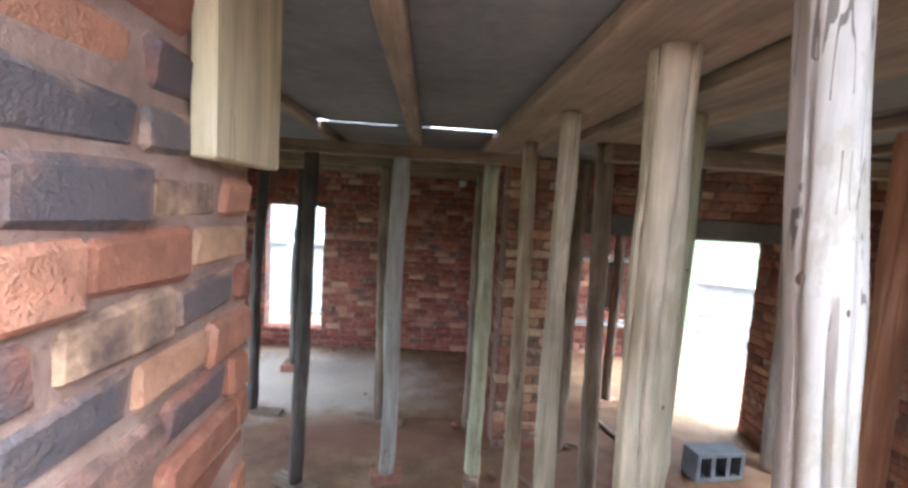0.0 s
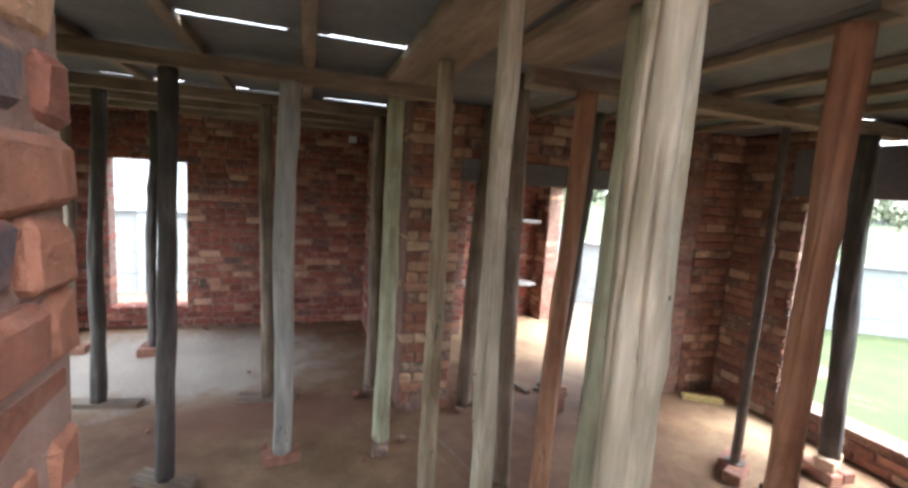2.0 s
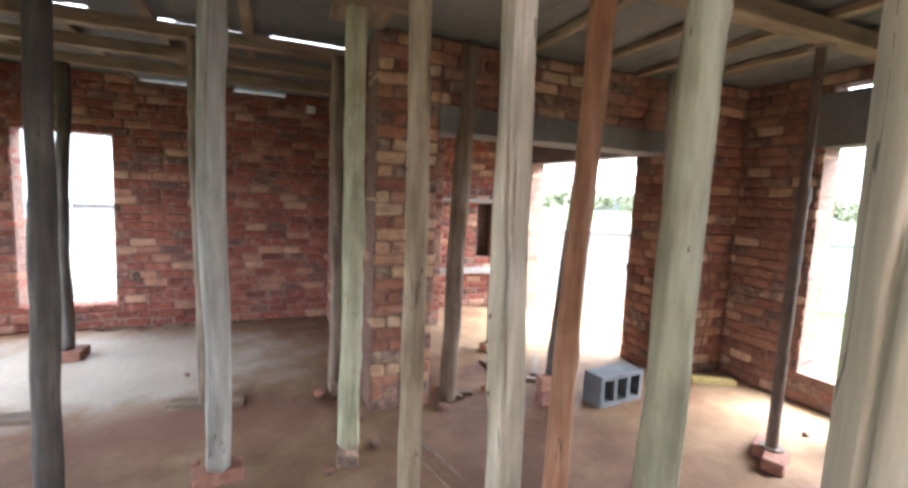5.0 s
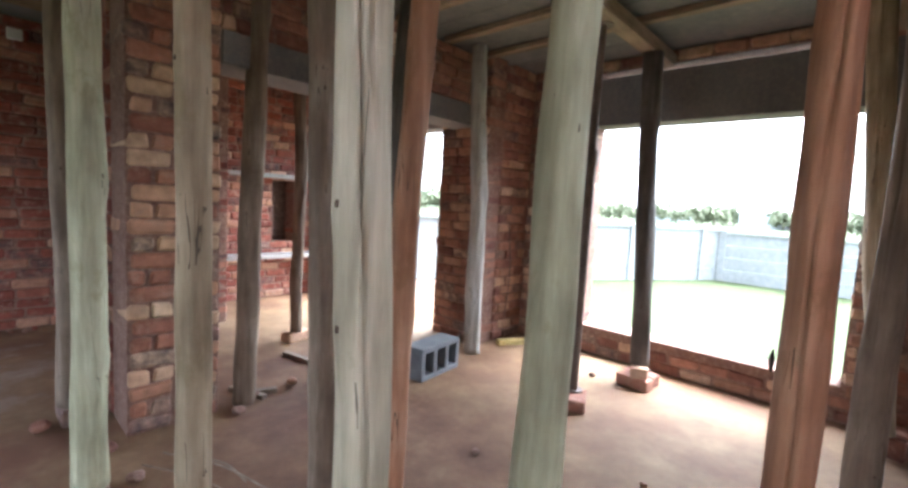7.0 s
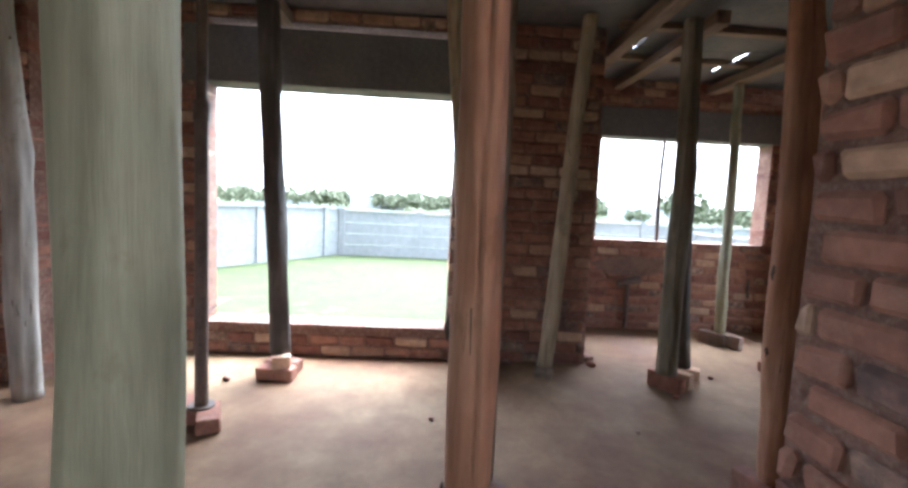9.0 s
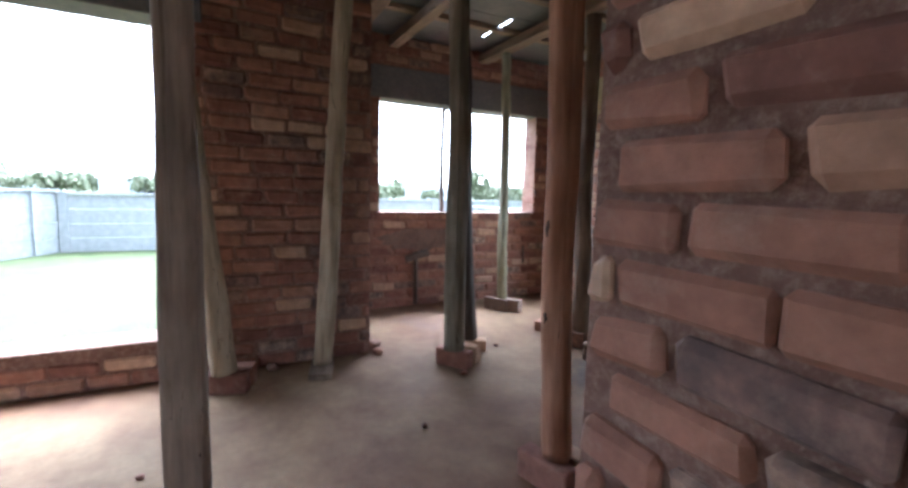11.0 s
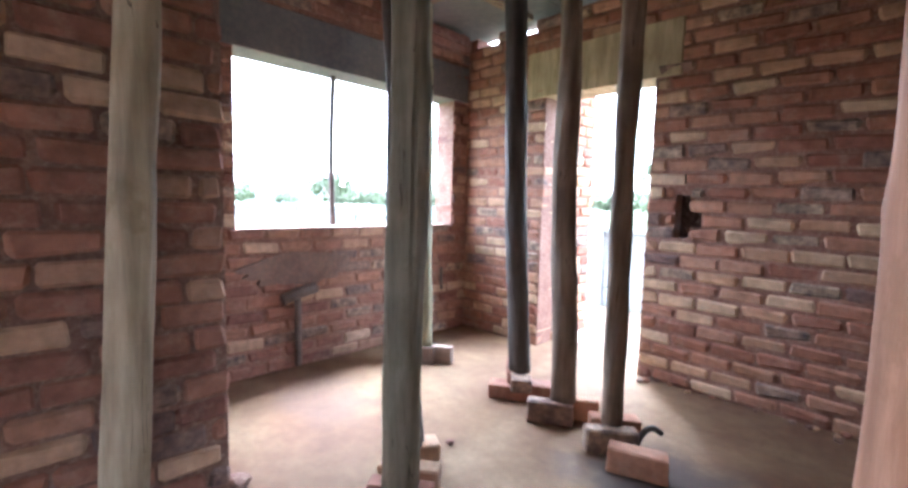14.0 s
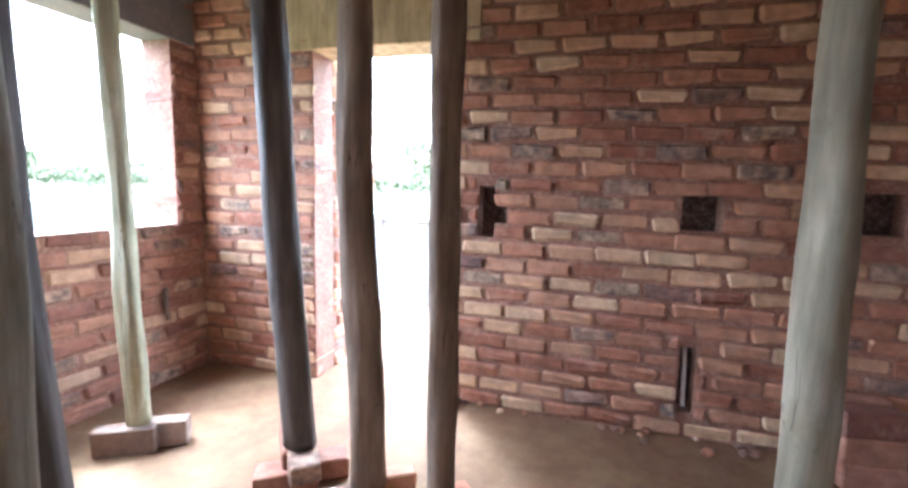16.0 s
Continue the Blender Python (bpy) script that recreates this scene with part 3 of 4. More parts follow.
for z in (0.58, 1.57):
    box_thing("alcove_shelf", 4.67, 6.1, 9.4, 9.66, z - 0.05, z, CONCRETE, 0.004, "pale cast concrete shelf slab in the alcove", "shelf", "alcove shelf slabs")

# window sills of rough mortar
box_thing("sill", 6.835, 7.095, 4.1, 6.02, 0.24, 0.262, MORTAR, 0.006, "rough mortar bed on a low window wall", "sill", kind="structure")
box_thing("sill", 8.045, 8.305, 0.59, 2.47, 0.97, 0.985, MORTAR, 0.006, "rough mortar bed below the kitchen window", "sill", kind="structure")

# stairs that the walk comes down
bm = bmesh.new()
for i in range(11):
    box(bm, 2.34, 3.2, 0.39, 4.12 - i * 0.255, i * 0.175, (i + 1) * 0.175)
tagged(part("stairs", bm, CONCRETE), "rough cast concrete stairs", "stairs", kind="structure")


# ---- slab formwork ----
def formwork(name, areas, z, slits, label, step=0.61, thick=0.006):
    """Shuttering panels side by side, each a little off level. slits: (y, x0, x1), open joints that let the sky in."""
    g = random.Random(len(areas))
    bm = bmesh.new()
    for x0, x1, y0, y1 in areas:
        rows = sorted({y0, y1, *[s[0] for s in slits if y0 < s[0] < y1]})
        for ya, yb in zip(rows, rows[1:]):
            ends = sorted({x0, x1, *[x for s in slits if abs(s[0] - ya) < 0.01 for x in s[1:] if x0 < x < x1]})
            for xa, xb in zip(ends, ends[1:]):
                count = max(1, round((xb - xa) / step))
                is_open = any(abs(s[0] - ya) < 0.01 and s[1] - 0.01 < (xa + xb) / 2 < s[2] + 0.01 for s in slits)
                for i in range(count):
                    p, q = xa + (xb - xa) * i / count, xa + (xb - xa) * (i + 1) / count
                    dz = (i % 2) * 0.005 + g.uniform(0, 0.003)
                    box(bm, p - 0.003, q + 0.003, ya + (g.uniform(0.02, 0.03) if is_open else -0.004), yb + 0.004, z + dz, z + dz + thick)
    return tagged(part(name, bm, PLY), label, "ceiling", kind="structure")


SLITS = [(5.6, 1.98, 2.5), (5.6, 2.64, 3.12), (7.48, 1.06, 1.64), (7.48, 1.98, 2.55), (7.48, 2.74, 3.3), (9.12, -0.2, 0.34), (9.12, 2.2, 2.67), (5.53, 5.7, 6.0), (5.53, 6.25, 6.72), (3.62, 4.4, 4.6)]
formwork("ceiling", [(-0.31, 7.1, 3.5, 6.96), (-0.31, 6.4, 6.96, 9.9), (-0.31, 2.33, 0.12, 3.5), (2.33, 3.62, 2.95, 3.5), (3.62, 8.32, 0.12, 3.5)], H + 0.005, SLITS + [(1.55, 7.2, 7.7), (2.55, 7.0, 7.25)], "dark slab formwork of shuttering panels with lit gaps")


def bearer(x0, x1, y0, y1, z0, z1, mat=None, label="rough sawn timber bearer under the formwork"):
    horizontal = x1 - x0 > y1 - y0
    long = (x1 - x0) if horizontal else (y1 - y0)
    w, h = ((y1 - y0) if horizontal else (x1 - x0)), z1 - z0
    bm = bmesh.new()
    box(bm, -w / 2, w / 2, -h / 2, h / 2, -long / 2, long / 2, 0.005)
    ob = part("bearer", bm, mat or PLANK)
    m = pose((x0 + x1) / 2, (y0 + y1) / 2, (z0 + z1) / 2)
    ob.matrix_basis = m @ (pose(0, 0, 0, 90, 0, 90) if horizontal else pose(0, 0, 0, 90, 0, 0))
    return tagged(ob, label, "beam", "bearers under the formwork")


B0, B1 = H - 0.13, H - 0.042
bearer(-0.05, 3.5, 6.16, 6.26, B0, B1)
bearer(-0.05, 3.4, 7.33, 7.43, B0, B1)
bearer(-0.05, 3.4, 8.6, 8.7, B0, B1)
bearer(-0.05, 3.4, 7.95, 8.05, B0, B1)
bearer(3.72, 6.84, 5.36, 5.48, B0 - 0.01, B1)
bearer(3.66, 6.14, 7.83, 7.93, B0, B1)
bearer(3.08, 3.42, 3.52, 6.75, H - 0.05, H + 0.004, label="wide timber plank laid along the prop heads")
bearer(3.52, 3.86, 3.52, 5.34, H - 0.05, H + 0.004, label="wide timber plank laid along the prop heads")
bearer(4.1, 6.84, 3.94, 4.06, B0, B1)
bearer(5.8, 8.05, 1.28, 1.4, B0, B1)
bearer(4.35, 8.05, 2.72, 2.84, B0, B1)
bearer(4.35, 5.5, 1.5, 1.6, B0, B1)
bearer(6.3, 8.05, 2.3, 2.4, B0, B1)

for x in (0.2, 0.8, 1.4, 2.0, 2.6):
    bearer(x - 0.035, x + 0.035, 3.75, 9.5, H - 0.041, H + 0.004, label="rough sawn joist above the bearers")
for x in (4.5, 5.1, 5.62, 6.1):
    bearer(x - 0.035, x + 0.035, 3.55, 6.8, H - 0.041, H + 0.004, label="rough sawn joist above the bearers")
for x in (4.6, 5.3, 6.0, 6.7, 7.4):
    bearer(x - 0.035, x + 0.035, 0.4, 2.9, H - 0.041, H + 0.004, label="rough sawn joist above the bearers")
# end board beside the stair wall
bm = bmesh.new()
box(bm, -0.02, 0.02, -0.15, 0.15, -0.19, 0.19, 0.004)
ob = part("formwork_board", bm, BOARD)
ob.matrix_basis = pose(2.352, 3.72, 2.508)
tagged(ob, "pale sawn formwork board fixed to the stair wall", "board")

# ---- props ----
Tn = POLE_TAN
G, D, R_, P_, N_, Bn = POLE_GREEN, POLE_DARK_SHADE, POLE_RED, POLE_PALE, POLE_GREY, POLE_BROWN
T0 = H - 0.132
PROPS = (
    (3.319, 3.277, 0.000, -0.125, 0.135, H, 0.046, N_, "pale grey cracked timber pole beside the stairs", 0.02),
    (3.349, 3.989, 0.000, -0.100, -0.112, H - 0.052, 0.061, P_, "pale cracked timber pole with green lichen", 0.016),
    (3.255, 4.574, 0.000, -0.006, 0.055, H - 0.052, 0.044, P_, "pale greenish stripped timber pole", 0.012),
    (3.644, 4.541, 0.000, 0.039, -0.028, H - 0.052, 0.051, G, "greenish stripped timber pole with dark knots", 0.0),
    (3.922, 5.760, 0.000, -0.090, -0.009, H, 0.062, Bn, "dark greenish timber pole standing on the floor", 0.0),
    (4.015, 5.416, 0.000, 0.025, -0.074, T0 - 0.01, 0.059, R_, "leaning reddish timber pole", 0.0),
    (4.139, 4.136, 0.060, 0.045, 0.020, T0, 0.053, R_, "reddish brown stripped timber pole with knots", 0.01),
    (1.794, 6.212, 0.050, 0.046, 0.003, T0, 0.053, D, "timber pole standing on the floor, coloured dark for shade", 0.0),
    (2.484, 6.316, 0.085, 0.010, -0.152, T0, 0.063, N_, "grey stripped timber pole on a brick", 0.008),
    (3.179, 6.328, 0.085, -0.009, -0.061, T0, 0.063, G, "greenish timber pole on a brick", 0.0),
    (3.332, 5.547, 0.000, -0.046, -0.031, H - 0.052, 0.047, Tn, "tan timber pole standing on the floor", 0.0),
    (2.316, 7.291, 0.040, -0.036, -0.010, T0, 0.055, Bn, "brown timber pole on a plank offcut", 0.0),
    (1.001, 7.418, 0.040, 0.066, 0.029, T0, 0.056, D, "timber pole on a plank offcut, coloured dark for shade", 0.0),
    (0.321, 8.706, 0.085, -0.001, -0.002, T0, 0.045, Bn, "thin brown timber pole on a brick", 0.0),
    (1.070, 8.610, 0.085, 0.044, 0.017, T0, 0.052, D, "dark timber pole on bricks", 0.0),
    (3.240, 7.279, 0.085, -0.012, -0.028, T0, 0.071, Bn, "brown timber pole beside the brick pillar", 0.0),
    (4.037, 6.883, 0.000, 0.058, -0.019, H, 0.065, Bn, "brown timber pole beside the brick pillar", 0.0),
    (4.905, 7.847, 0.085, -0.014, 0.022, T0, 0.053, Bn, "thin brown timber pole on a brick", 0.0),
    (4.815, 6.595, 0.240, 0.145, -0.045, H, 0.055, D, "dark timber pole on stacked bricks", 0.0),
    (5.960, 6.600, 0.000, -0.044, 0.080, H, 0.072, N_, "grey timber pole beside the brick corner", 0.0),
    (6.435, 5.287, 0.170, -0.003, 0.108, T0 - 0.01, 0.075, D, "dark timber pole on two bricks before the window", 0.0),
    (6.679, 3.306, 0.040, -0.044, -0.154, H, 0.057, POLE_TAN, "leaning grey timber pole against the brick pier", 0.0),
    (6.540, 3.893, 0.120, -0.066, 0.251, H, 0.069, POLE_TAN, "thick leaning timber pole at the window side", 0.01),
    (6.375, 2.484, 0.120, -0.095, 0.086, T0, 0.068, POLE_OLIVE_BACKLIT, "grey timber pole on a brick in the kitchen", 0.01),
    (6.631, 2.221, 0.085, 0.069, 0.130, T0, 0.059, D, "dark timber pole on a brick in the kitchen", 0.0),
    (7.564, 1.312, 0.120, 0.052, 0.017, T0, 0.049, G, "thin greenish timber pole on bricks", 0.0),
    (6.717, 1.292, 0.175, 0.139, 0.007, T0, 0.071, D, "dark timber pole on a brick stack", 0.0),
    (6.363, 1.358, 0.120, 0.132, -0.082, T0, 0.066, Bn, "brown timber pole on loose bricks", 0.0),
    (6.058, 1.409, 0.120, -0.001, 0.044, T0, 0.053, Bn, "brown timber pole on loose bricks", 0.0),
    (5.074, 2.686, 0.120, 0.016, 0.106, T0, 0.064, R_, "reddish brown timber pole with large knots", 0.01),
    (5.042, 1.555, 0.030, 0.036, 0.005, T0, 0.057, POLE_OLIVE_BACKLIT, "thick split timber pole on a plank", 0.02),
    (5.110, 3.985, 0.085, 0.000, 0.010, T0, 0.053, Bn, "brown weathered timber pole on a brick", 0.008),
)
for i, (x, y, z, dx, dy, top, r, mat, label, crack) in enumerate(PROPS):
    pole("timber_prop", (x, y, z), (x + dx, y + dy, top), r, r * 0.9, mat, label, 40 + i, crack * 1.3, 2, 0.014)

# slim steel prop
steel = new("steel_prop")
steel.location = (5.729, 5.481, 0.085)
tagged(steel, "slim dark steel prop on two bricks", "prop")
for nm, r, z0, z1 in (("base_plate", 0.07, 0, 0.008), ("outer_tube", 0.034, 0.008, 1.6), ("collar", 0.042, 1.56, 1.66), ("inner_tube", 0.027, 1.6, 2.47), ("head_plate", 0.07, 2.47, 2.48)):
    bm = bmesh.new()
    bmesh.ops.create_cone(bm, cap_ends=True, segments=16, radius1=r, radius2=r, depth=z1 - z0)
    bmesh.ops.translate(bm, vec=(0, 0, (z0 + z1) / 2), verts=bm.verts)
    part(nm, bm, STEEL, steel, smooth=False)

# bricks and offcuts under the props
for x, y, turn in ((2.48, 6.32, 10), (3.18, 6.33, 80), (0.32, 8.71, 0), (1.07, 8.54, 5), (1.07, 8.68, -4), (3.24, 7.28, 90), (4.91, 7.85, 15), (6.63, 2.22, 60), (5.11, 3.98, 30), (5.68, 5.42, 25), (5.78, 5.55, 25)):
    loose_brick(x, y, 0, turn)
for x, y, z, turn in ((6.36, 5.28, 0, 85), (6.50, 5.28, 0, 85), (6.43, 5.28, 0.085, 20)):
    loose_brick(x, y, z, turn)
for x, y, z, turn, up in ((4.80, 6.60, 0, 10, True), (4.80, 6.60, 0.12, 5, True)):
    loose_brick(x, y, z, turn, up)
for x, y, turn in ((6.38, 2.48, 35), (6.54, 3.88, 70)):
    loose_brick(x, y, 0, turn, True)
    loose_brick(x + 0.13 * math.sin(radians(turn)), y - 0.13 * math.cos(radians(turn)), 0, turn, True)
for dx, dy in ((-0.05, -0.05), (0.03, 0.05)):
    loose_brick(7.56 + dx, 1.31 + dy, 0, 30, True, BRICK_GREY)
for dx, dy, z, turn in ((-0.04, -0.06, 0, 35), (0.04, 0.05, 0, 35), (-0.03, 0.04, 0.087, -50), (0.06, -0.04, 0.087, -50)):
    loose_brick(6.71 + dx, 1.29 + dy, z, turn, False, BRICK)
for x, y, turn in ((6.33, 1.29, 30), (6.40, 1.43, 30), (6.08, 1.34, 38), (6.03, 1.47, 38), (5.86, 1.57, 20)):
    loose_brick(x, y, 0, turn, True, BRICK_LIGHT)
loose_brick(5.07, 2.61, 0, 8, True)
loose_brick(5.07, 2.74, 0, 12, True)
loose_brick(4.18, 4.14, -0.025, 40)
for z in (0, 0.122, 0.244):
    for y in (0.46, 0.585):
        loose_brick(4.36 + z * 0.1, y, z, 4 + 20 * z, True, BRICK, "clay brick stacked at the kitchen wall")


def offcut(x, y, turn, long, wide, thick, mat, label):
    bm = bmesh.new()
    box(bm, -wide / 2, wide / 2, -thick / 2, thick / 2, -long / 2, long / 2, 0.003)
    ob = part("plank_offcut", bm, mat)
    ob.matrix_basis = pose(x, y, thick / 2, 0, 0, turn) @ pose(0, 0, 0, 90, 0, 0)
    return tagged(ob, label, "plank", "planks on the floor")


offcut(2.32, 7.29, 82, 0.5, 0.12, 0.04, POLE_BROWN, "dark plank offcut under a prop")
offcut(1.00, 7.42, 80, 0.66, 0.12, 0.04, POLE_BROWN, "dark plank offcut under a prop")
offcut(1.79, 6.21, 60, 0.4, 0.12, 0.05, POLE_BROWN, "dark plank offcut under a prop")
offcut(6.68, 3.31, 75, 0.38, 0.14, 0.04, POLE_BROWN, "dark plank offcut under a leaning prop")
offcut(5.04, 1.55, 60, 0.62, 0.13, 0.03, BOARD, "pale plank under a split prop")
offcut(6.5, 6.5, 60, 0.38, 0.08, 0.05, YELLOW, "yellow plank offcut in the corner")


# ---- hollow concrete block ----
def hollow_block():
    ob = new("concrete_block")
    bm = bmesh.new()
    L, W, Hh, web = 0.47, 0.19, 0.25, 0.035
    box(bm, 0, L, 0, W, 0, 0.038, 0.004)
    box(bm, 0, L, 0, W, Hh - 0.038, Hh, 0.004)
    cell = (L - web) / 3
    for i in range(4):
        box(bm, i * cell, i * cell + web, 0.001, W - 0.001, 0.036, Hh - 0.036)
    box(bm, 0.01, L - 0.01, W - 0.04, W - 0.004, 0.03, Hh - 0.03)
    part("shell", bm, BLOCK, ob)
    ob.matrix_basis = pose(5.12, 6.38, 0, 0, 0, 7)
    return tagged(ob, "grey hollow concrete block with three cavities", "block")


hollow_block()


# ---- services ----
def tube(name, pts, r, mat, label, category="pipe"):
    cu = bpy.data.curves.new(name, "CURVE")
    cu.dimensions, cu.bevel_depth, cu.bevel_resolution, cu.resolution_u = "3D", r, 3, 6
    sp = cu.splines.new("BEZIER")
    sp.bezier_points.add(len(pts) - 1)
    for p, co in zip(sp.bezier_points, pts):
        p.co, p.handle_left_type, p.handle_right_type = co, "AUTO", "AUTO"
    cu.materials.append(mat)
    return tagged(new(name, cu), label, category)


tube("pipe_and_chase", [(5.055, 0.31, 0.14), (5.065, 0.33, 0.3), (5.07, 0.31, 0.46)], 0.011, PIPE, "pale plastic conduit in a wall chase")
tube("window_pole", [(8.2, 1.72, 0.985), (8.21, 1.73, 1.5), (8.2, 1.72, 2.11)], 0.022, STEEL, "thin pole standing in the kitchen window", "pole")
# backs of the chased holes, coloured dark for the shade in them
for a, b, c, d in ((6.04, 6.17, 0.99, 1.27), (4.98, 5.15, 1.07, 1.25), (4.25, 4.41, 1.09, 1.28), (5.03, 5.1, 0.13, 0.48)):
    box_thing("chase_back", a - 0.01, b + 0.01, 0.235, 0.275, c - 0.01, d + 0.01, RECESS_SHADE, 0, "back of a chased hole with its shade put into the colour", "hole", kind="structure")

# ---- outside ----
def wall_panels(name, axis, at, u0, u1, h, label):
    """A precast boundary wall: posts, stacked panels and a coping."""
    ob = new(name)
    step = 2.0
    n = int((u1 - u0) / step)
    bm = bmesh.new()
    for i in range(n + 1):
        u = u0 + i * step
        bx = (at - 0.07, at + 0.07, u - 0.07, u + 0.07) if axis == "y" else (u - 0.07, u + 0.07, at - 0.07, at + 0.07)
        box(bm, *bx, -0.15, h + 0.06)
    part("posts", bm, PRECAST, ob)
    for k in range(4):
        bm = bmesh.new()
        z0, z1 = -0.15 + (h + 0.15) * k / 4, -0.15 + (h + 0.15) * (k + 1) / 4 - 0.012
        box(bm, *((at - 0.03, at + 0.03, u0, u1) if axis == "y" else (u0, u1, at - 0.03, at + 0.03)), z0, z1)
        part("panel", bm, PRECAST, ob)
    bm = bmesh.new()
    box(bm, *((at - 0.09, at + 0.09, u0, u1) if axis == "y" else (u0, u1, at - 0.09, at + 0.09)), h, h + 0.04)
    part("coping", bm, PRECAST, ob)
    return tagged(ob, label, "wall", "boundary walls")


wall_panels("boundary_wall", "y", 15.15, -15.4, 6.7, 1.0, "white precast concrete boundary wall across the lawn")
side = wall_panels("boundary_wall", "x", 0.0, -8.5, 0.0, 1.05, "white precast concrete boundary wall beside the lawn")
side.matrix_basis = pose(15.15, 6.7, 0, 0, 0, -29.7)
wall_panels("boundary_wall", "x", 12.0, -14.0, 8.0, 1.25, "white precast concrete boundary wall behind the house")
wall_panels("boundary_wall", "x", -2.2, 0.0, 15.0, 0.85, "white precast concrete boundary wall beyond the kitchen door")


def house(x, y, w, d, h, turn, label, wall_mat=None):
    ob = new("house")
    bm = bmesh.new()
    box(bm, -w / 2, w / 2, -d / 2, d / 2, 0, h)
    part("wall", bm, wall_mat or PLASTER, ob)
    bm = bmesh.new()
    vs = [bm.verts.new(p) for p in ((-w / 2 - 0.4, -d / 2 - 0.4, h), (w / 2 + 0.4, -d / 2 - 0.4, h), (w / 2 + 0.4, d / 2 + 0.4, h), (-w / 2 - 0.4, d / 2 + 0.4, h), (-w / 2 - 0.4, 0, h + d * 0.28), (w / 2 + 0.4, 0, h + d * 0.28))]
    for f in ((0, 1, 5, 4), (2, 3, 4, 5), (0, 4, 3), (1, 2, 5), (3, 2, 1, 0)):
        bm.faces.new([vs[i] for i in f])
    part("roof", bm, ROOF, ob)
    for i in range(3):
        bm = bmesh.new()
        cx = -w / 2 + w * (i + 0.5) / 3
        box(bm, cx - 0.6, cx + 0.6, -d / 2 - 0.03, -d / 2 + 0.05, h * 0.45, h * 0.8)
        part("window", bm, GLASSDARK, ob)
    ob.matrix_basis = pose(x, y, -0.15, 0, 0, turn)
    return tagged(ob, label, "house", "houses beyond the boundary wall")


house(-3.0, 18.0, 12, 6, 2.9, 0, "white neighbouring house with a small window")
for i in range(11):
    a = radians(-58 + i * 11)
    rr = 95 + 17 * (i % 3)
    house(6 + rr * math.cos(a), 3 + rr * math.sin(a), 9 + i % 4, 6, 2.8, math.degrees(a) - 90 + 180, "small pale house among distant trees")


def tree(x, y, h, spread, seed):
    g = random.Random(seed)
    ob = new("tree")
    bm = bmesh.new()
    bmesh.ops.create_cone(bm, cap_ends=True, segments=7, radius1=h * 0.035, radius2=h * 0.015, depth=h * 0.55)
    bmesh.ops.translate(bm, vec=(0, 0, h * 0.27), verts=bm.verts)
    for k in range(5):
        a, l = g.uniform(0, 6.28), spread * g.uniform(0.4, 0.8)
        limb = bmesh.ops.create_cone(bm, cap_ends=True, segments=5, radius1=h * 0.014, radius2=h * 0.005, depth=l)["verts"]
        bmesh.ops.transform(bm, matrix=pose(l * 0.3 * math.cos(a), l * 0.3 * math.sin(a), h * 0.55, 0, 45, math.degrees(a)), verts=limb)
    part("trunk", bm, BARK, ob)
    verts, faces = [], []
    for _ in range(260):
        lobe = g.randrange(6)
        la = lobe * 1.05 + seed
        cx, cy, cz = spread * 0.45 * math.cos(la), spread * 0.45 * math.sin(la), h * (0.6 + 0.2 * ((lobe * 7) % 3) / 2)
        v = Vector((g.gauss(0, 1), g.gauss(0, 1), g.gauss(0, 0.8))).normalized() * g.uniform(0.4, 1.0) * spread * 0.42
        c = Vector((cx, cy, cz)) + v
        s = spread * g.uniform(0.07, 0.15)
        m = Euler((g.uniform(0, 6), g.uniform(0, 6), 0)).to_matrix()
        b = len(verts)
        for p in ((-s, -s * 0.6, 0), (s, -s * 0.5, 0.2 * s), (s * 0.7, s * 0.7, 0), (-s * 0.8, s * 0.6, -0.2 * s)):
            verts.append(c + m @ Vector(p))
        faces.append((b, b + 1, b + 2, b + 3))
    crown = mesh_object("crown", verts, faces, LEAF)
    crown.parent = ob
    ob.matrix_basis = pose(x, y, -0.15, 0, 0, g.uniform(0, 360))
    return tagged(ob, "leafy green tree beyond the boundary wall", "tree", "distant trees")


g = random.Random(3)
for i in range(260):
    a = radians(-75 + i * 0.65 + g.uniform(-0.6, 0.6))
    rr = g.uniform(75, 150)
    hh = g.uniform(2.4, 3.9) * rr / 110
    tree(6 + rr * math.cos(a), 3 + rr * math.sin(a), hh, hh * g.uniform(0.9, 1.4), i)
for x, y, hh in ((48, -6, 4.4), (56, -10, 4.8), (50, -22, 4.2), (14, -42, 6.0), (22, -46, 6.5), (36, -38, 5.0)):
    tree(x, y, hh, hh * 0.7, int(x + y) + 70)


# ---- pipes, rubble and litter ----
# two dark tubes stand for the shade in a T-shaped wall hole
tube("pipe_and_chase", [(8.02, 2.2, 0.5), (8.01, 2.08, 0.54), (8.02, 1.96, 0.56)], 0.038, STEEL, "dark tube for the shaded slot of a kitchen wall hole")
tube("pipe_and_chase", [(8.02, 2.09, 0.51), (8.02, 2.09, 0.28), (8.04, 2.08, 0.02)], 0.022, STEEL, "dark tube for the shade in a vertical wall chase")
tube("pipe_and_chase", [(8.04, 0.72, 0.6), (8.04, 0.72, 0.5), (8.04, 0.71, 0.4)], 0.014, STEEL, "short dark pipe in the kitchen wall")
bm = bmesh.new()
ring = []
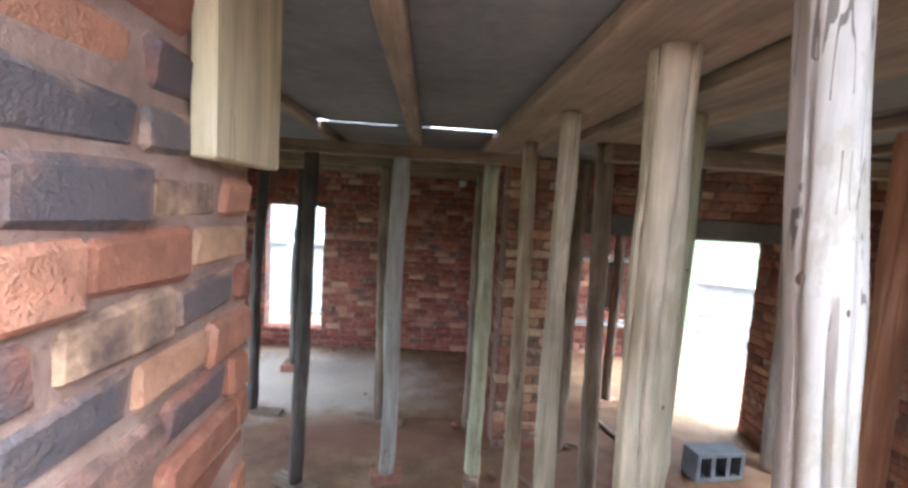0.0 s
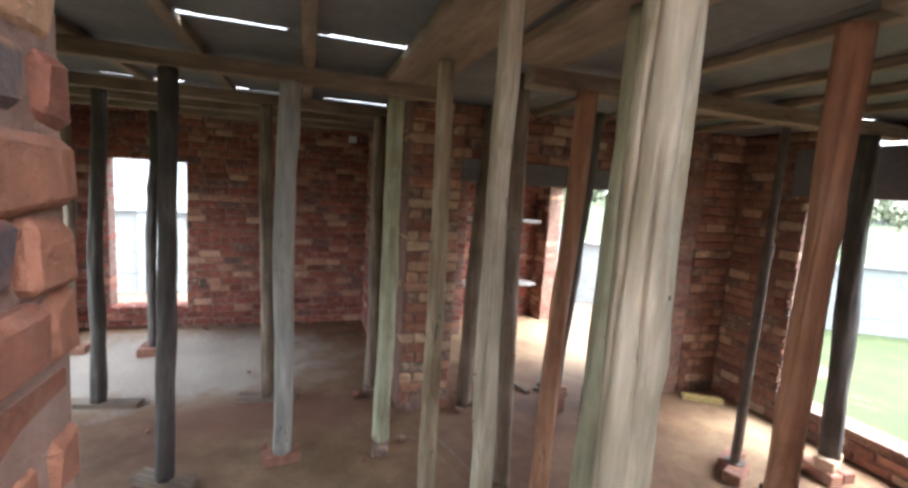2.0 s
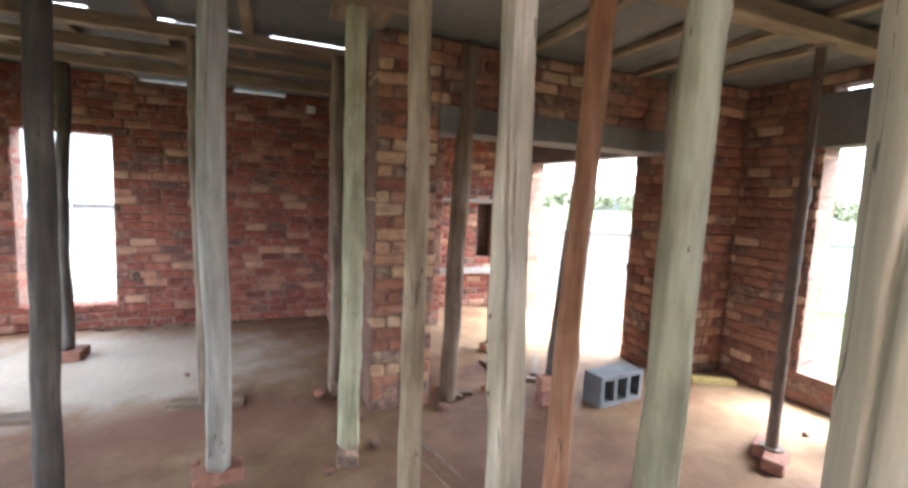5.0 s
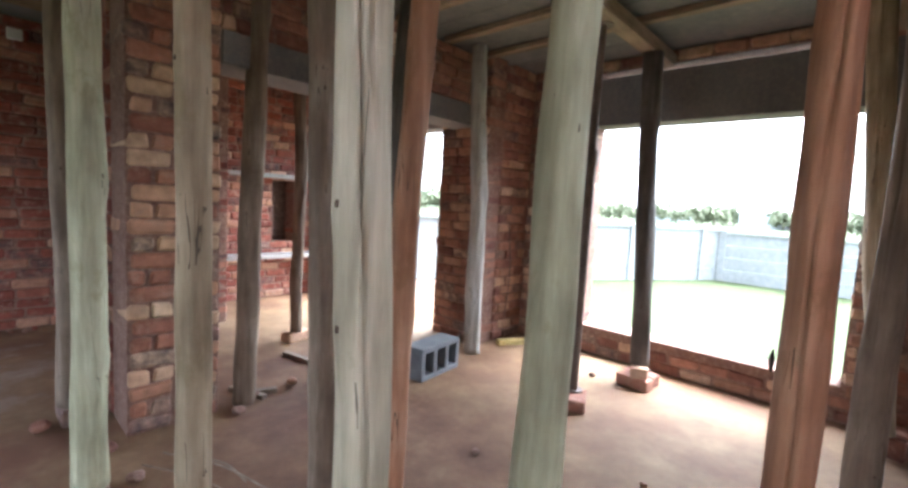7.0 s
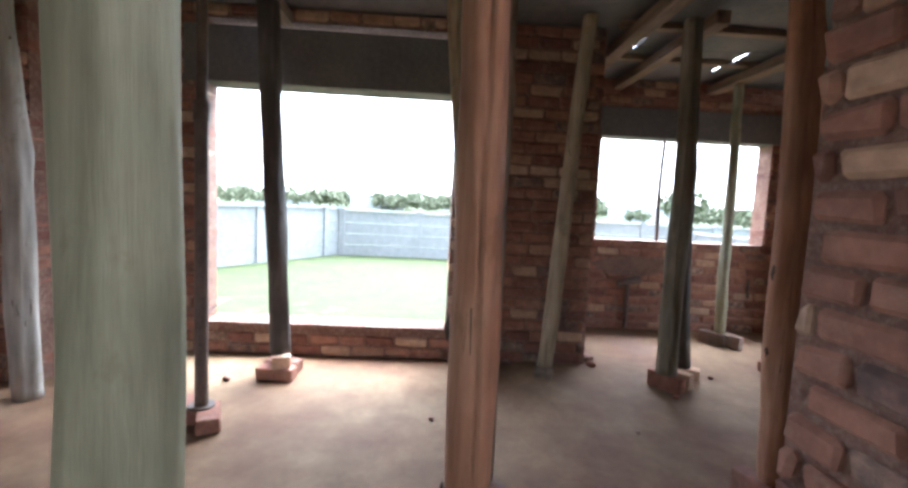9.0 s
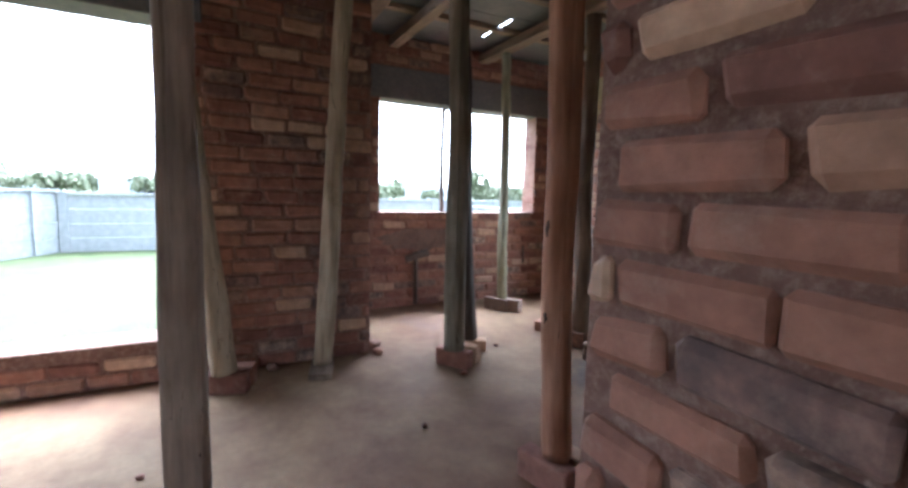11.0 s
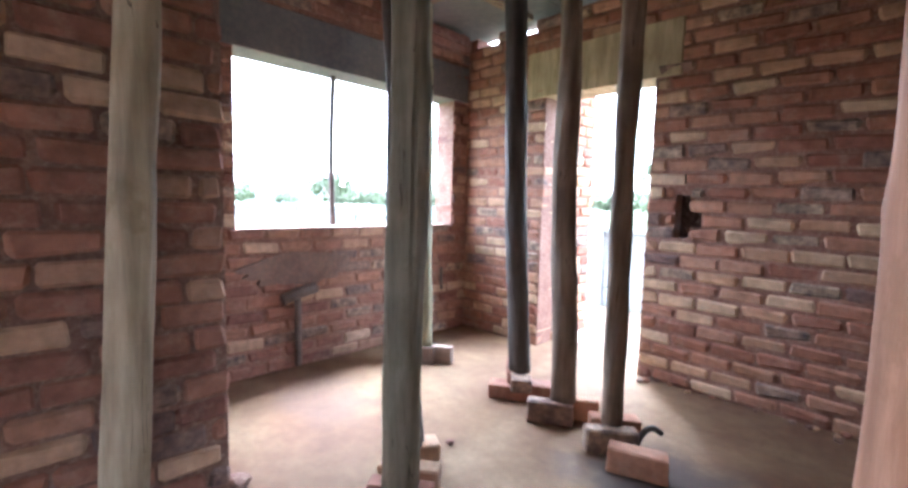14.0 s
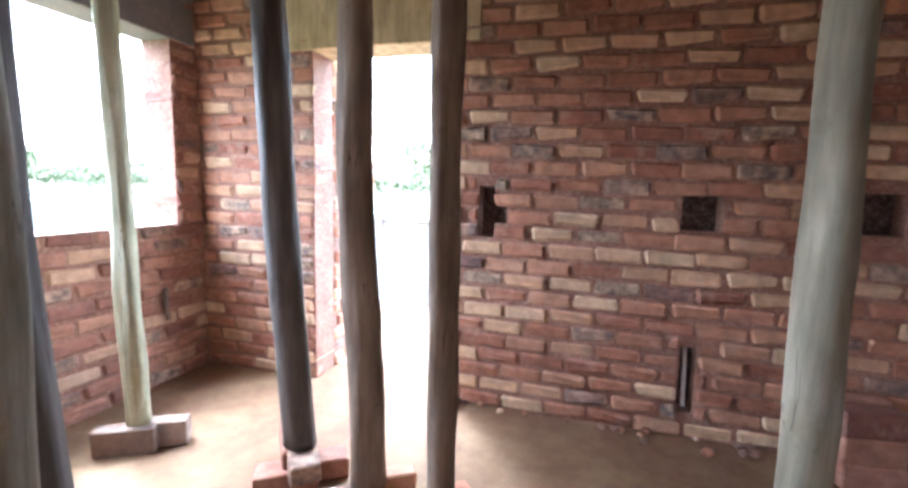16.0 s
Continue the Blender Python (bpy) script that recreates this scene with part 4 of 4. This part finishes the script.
for i in range(40):
    a = 2 * math.pi * i / 40
    k = 1 + 0.35 * noise.noise(Vector((3 * math.cos(a), 3 * math.sin(a), 4.0)))
    ring.append((2.05 + 0.42 * k * math.cos(a), 0.7 + 0.11 * k * math.sin(a)))
front = [bm.verts.new((8.044, y, z)) for y, z in ring]
rear = [bm.verts.new((8.07, y, z)) for y, z in ring]
bm.faces.new(front)
for i in range(40):
    j = (i + 1) % 40
    bm.faces.new((front[i], rear[i], rear[j], front[j]))
bmesh.ops.recalc_face_normals(bm, faces=bm.faces)
tagged(part("cement_patch", bm, SMEAR), "grey cement smeared on the kitchen brickwork", "plaster", kind="structure")
box_thing("conduit_box", 3.14, 3.24, 9.493, 9.553, 2.5, 2.59, PIPE, 0.006, "small pale conduit box high on the brick wall", "conduit box")
# no hole is cut: dark boxes on the wall face stand for its shade
for x, z in ((1.38, 0.56), (2.19, 0.6)):
    box_thing("putlog_shade", x - 0.035, x + 0.035, 9.528, 9.545, z - 0.06, z + 0.06, RECESS_SHADE, 0, "thin dark box for the shade inside a putlog hole", "hole", kind="structure")
tube("steel_wire", [(6.5, 6.66, 0.25), (6.52, 6.64, 0.7), (6.49, 6.67, 1.2)], 0.005, STEEL, "thin steel rod leaning in the dark corner", "rod")
for a, b in (((3.4, 6.5), (3.65, 5.85)), ((3.5, 6.55), (3.75, 5.92)), ((3.6, 6.4), (3.7, 6.05))):
    tube("dry_twig", [(*a, 0.012), ((a[0] + b[0]) / 2 + 0.03, (a[1] + b[1]) / 2, 0.025), (*b, 0.012)], 0.004, POLE_BROWN, "thin dry twig lying on the floor", "twig")
for x, y, turn, long in ((4.1, 6.98, 20, 0.3), (5.1, 7.3, -35, 0.5), (5.0, 6.95, 60, 0.35), (4.16, 6.94, 70, 0.22), (4.7, 7.25, 10, 0.6)):
    offcut(x, y, turn, long, 0.05, 0.03, POLE_BROWN, "splintered timber offcut lying on the floor")


def rubble(x, y, size, seed, mat):
    g = random.Random(seed)
    bm = bmesh.new()
    bmesh.ops.create_icosphere(bm, subdivisions=2, radius=size)
    off = Vector((g.uniform(0, 40), 0, 0))
    for v in bm.verts:
        v.co *= 1 + 0.45 * noise.noise(v.co * (0.9 / size) + off)
        v.co.z *= 0.6
    low = min(v.co.z for v in bm.verts)
    bmesh.ops.translate(bm, vec=(0, 0, -low), verts=bm.verts)
    ob = part("rubble", bm, mat)
    ob.matrix_basis = pose(x, y, 0, 0, 0, g.uniform(0, 360))
    return tagged(ob, "broken lump of brick and mortar on the floor", "rubble", "rubble on the floor")


g = random.Random(11)
SPOTS = ((6.94, 2.88, 0.05), (6.8, 2.89, 0.04), (6.8, 3.3, 0.05), (6.78, 3.6, 0.04), (6.8, 3.85, 0.05), (5.0, 4.6, 0.03), (4.7, 5.5, 0.02), (5.1, 4.75, 0.018),
         (5.8, 4.2, 0.015), (6.3, 5.6, 0.03), (6.7, 6.5, 0.03), (4.4, 6.95, 0.04), (4.1, 6.9, 0.04), (3.3, 6.75, 0.05), (3.1, 7.2, 0.05), (3.95, 6.75, 0.04),
         (6.2, 2.5, 0.025), (6.6, 2.0, 0.02), (5.7, 3.0, 0.015), (2.35, 6.5, 0.03), (3.05, 6.2, 0.03), (3.35, 6.4, 0.035), (3.6, 5.6, 0.03), (1.5, 6.9, 0.02), (2.1, 7.9, 0.025))
for i, (x, y, size) in enumerate(SPOTS):
    rubble(x, y, size, i, BRICK if i % 3 else MORTAR)
for i in range(30):
    rubble(g.uniform(4.4, 6.3), 0.4 + abs(g.gauss(0, 0.05)), g.uniform(0.012, 0.03), 60 + i, BRICK_LIGHT if i % 2 else MORTAR)
for i in range(24):
    rubble(g.uniform(1.0, 3.3), 9.5 - abs(g.gauss(0, 0.08)), g.uniform(0.012, 0.035), 120 + i, BRICK_DARK if i % 2 else MORTAR)


tube("rubber_strip", [(5.86, 1.3, 0.1), (5.89, 1.35, 0.13), (5.93, 1.38, 0.08), (5.94, 1.4, 0.02)], 0.015, POLE_DARK_SHADE, "black rubber strip curled beside the bricks", "strip")
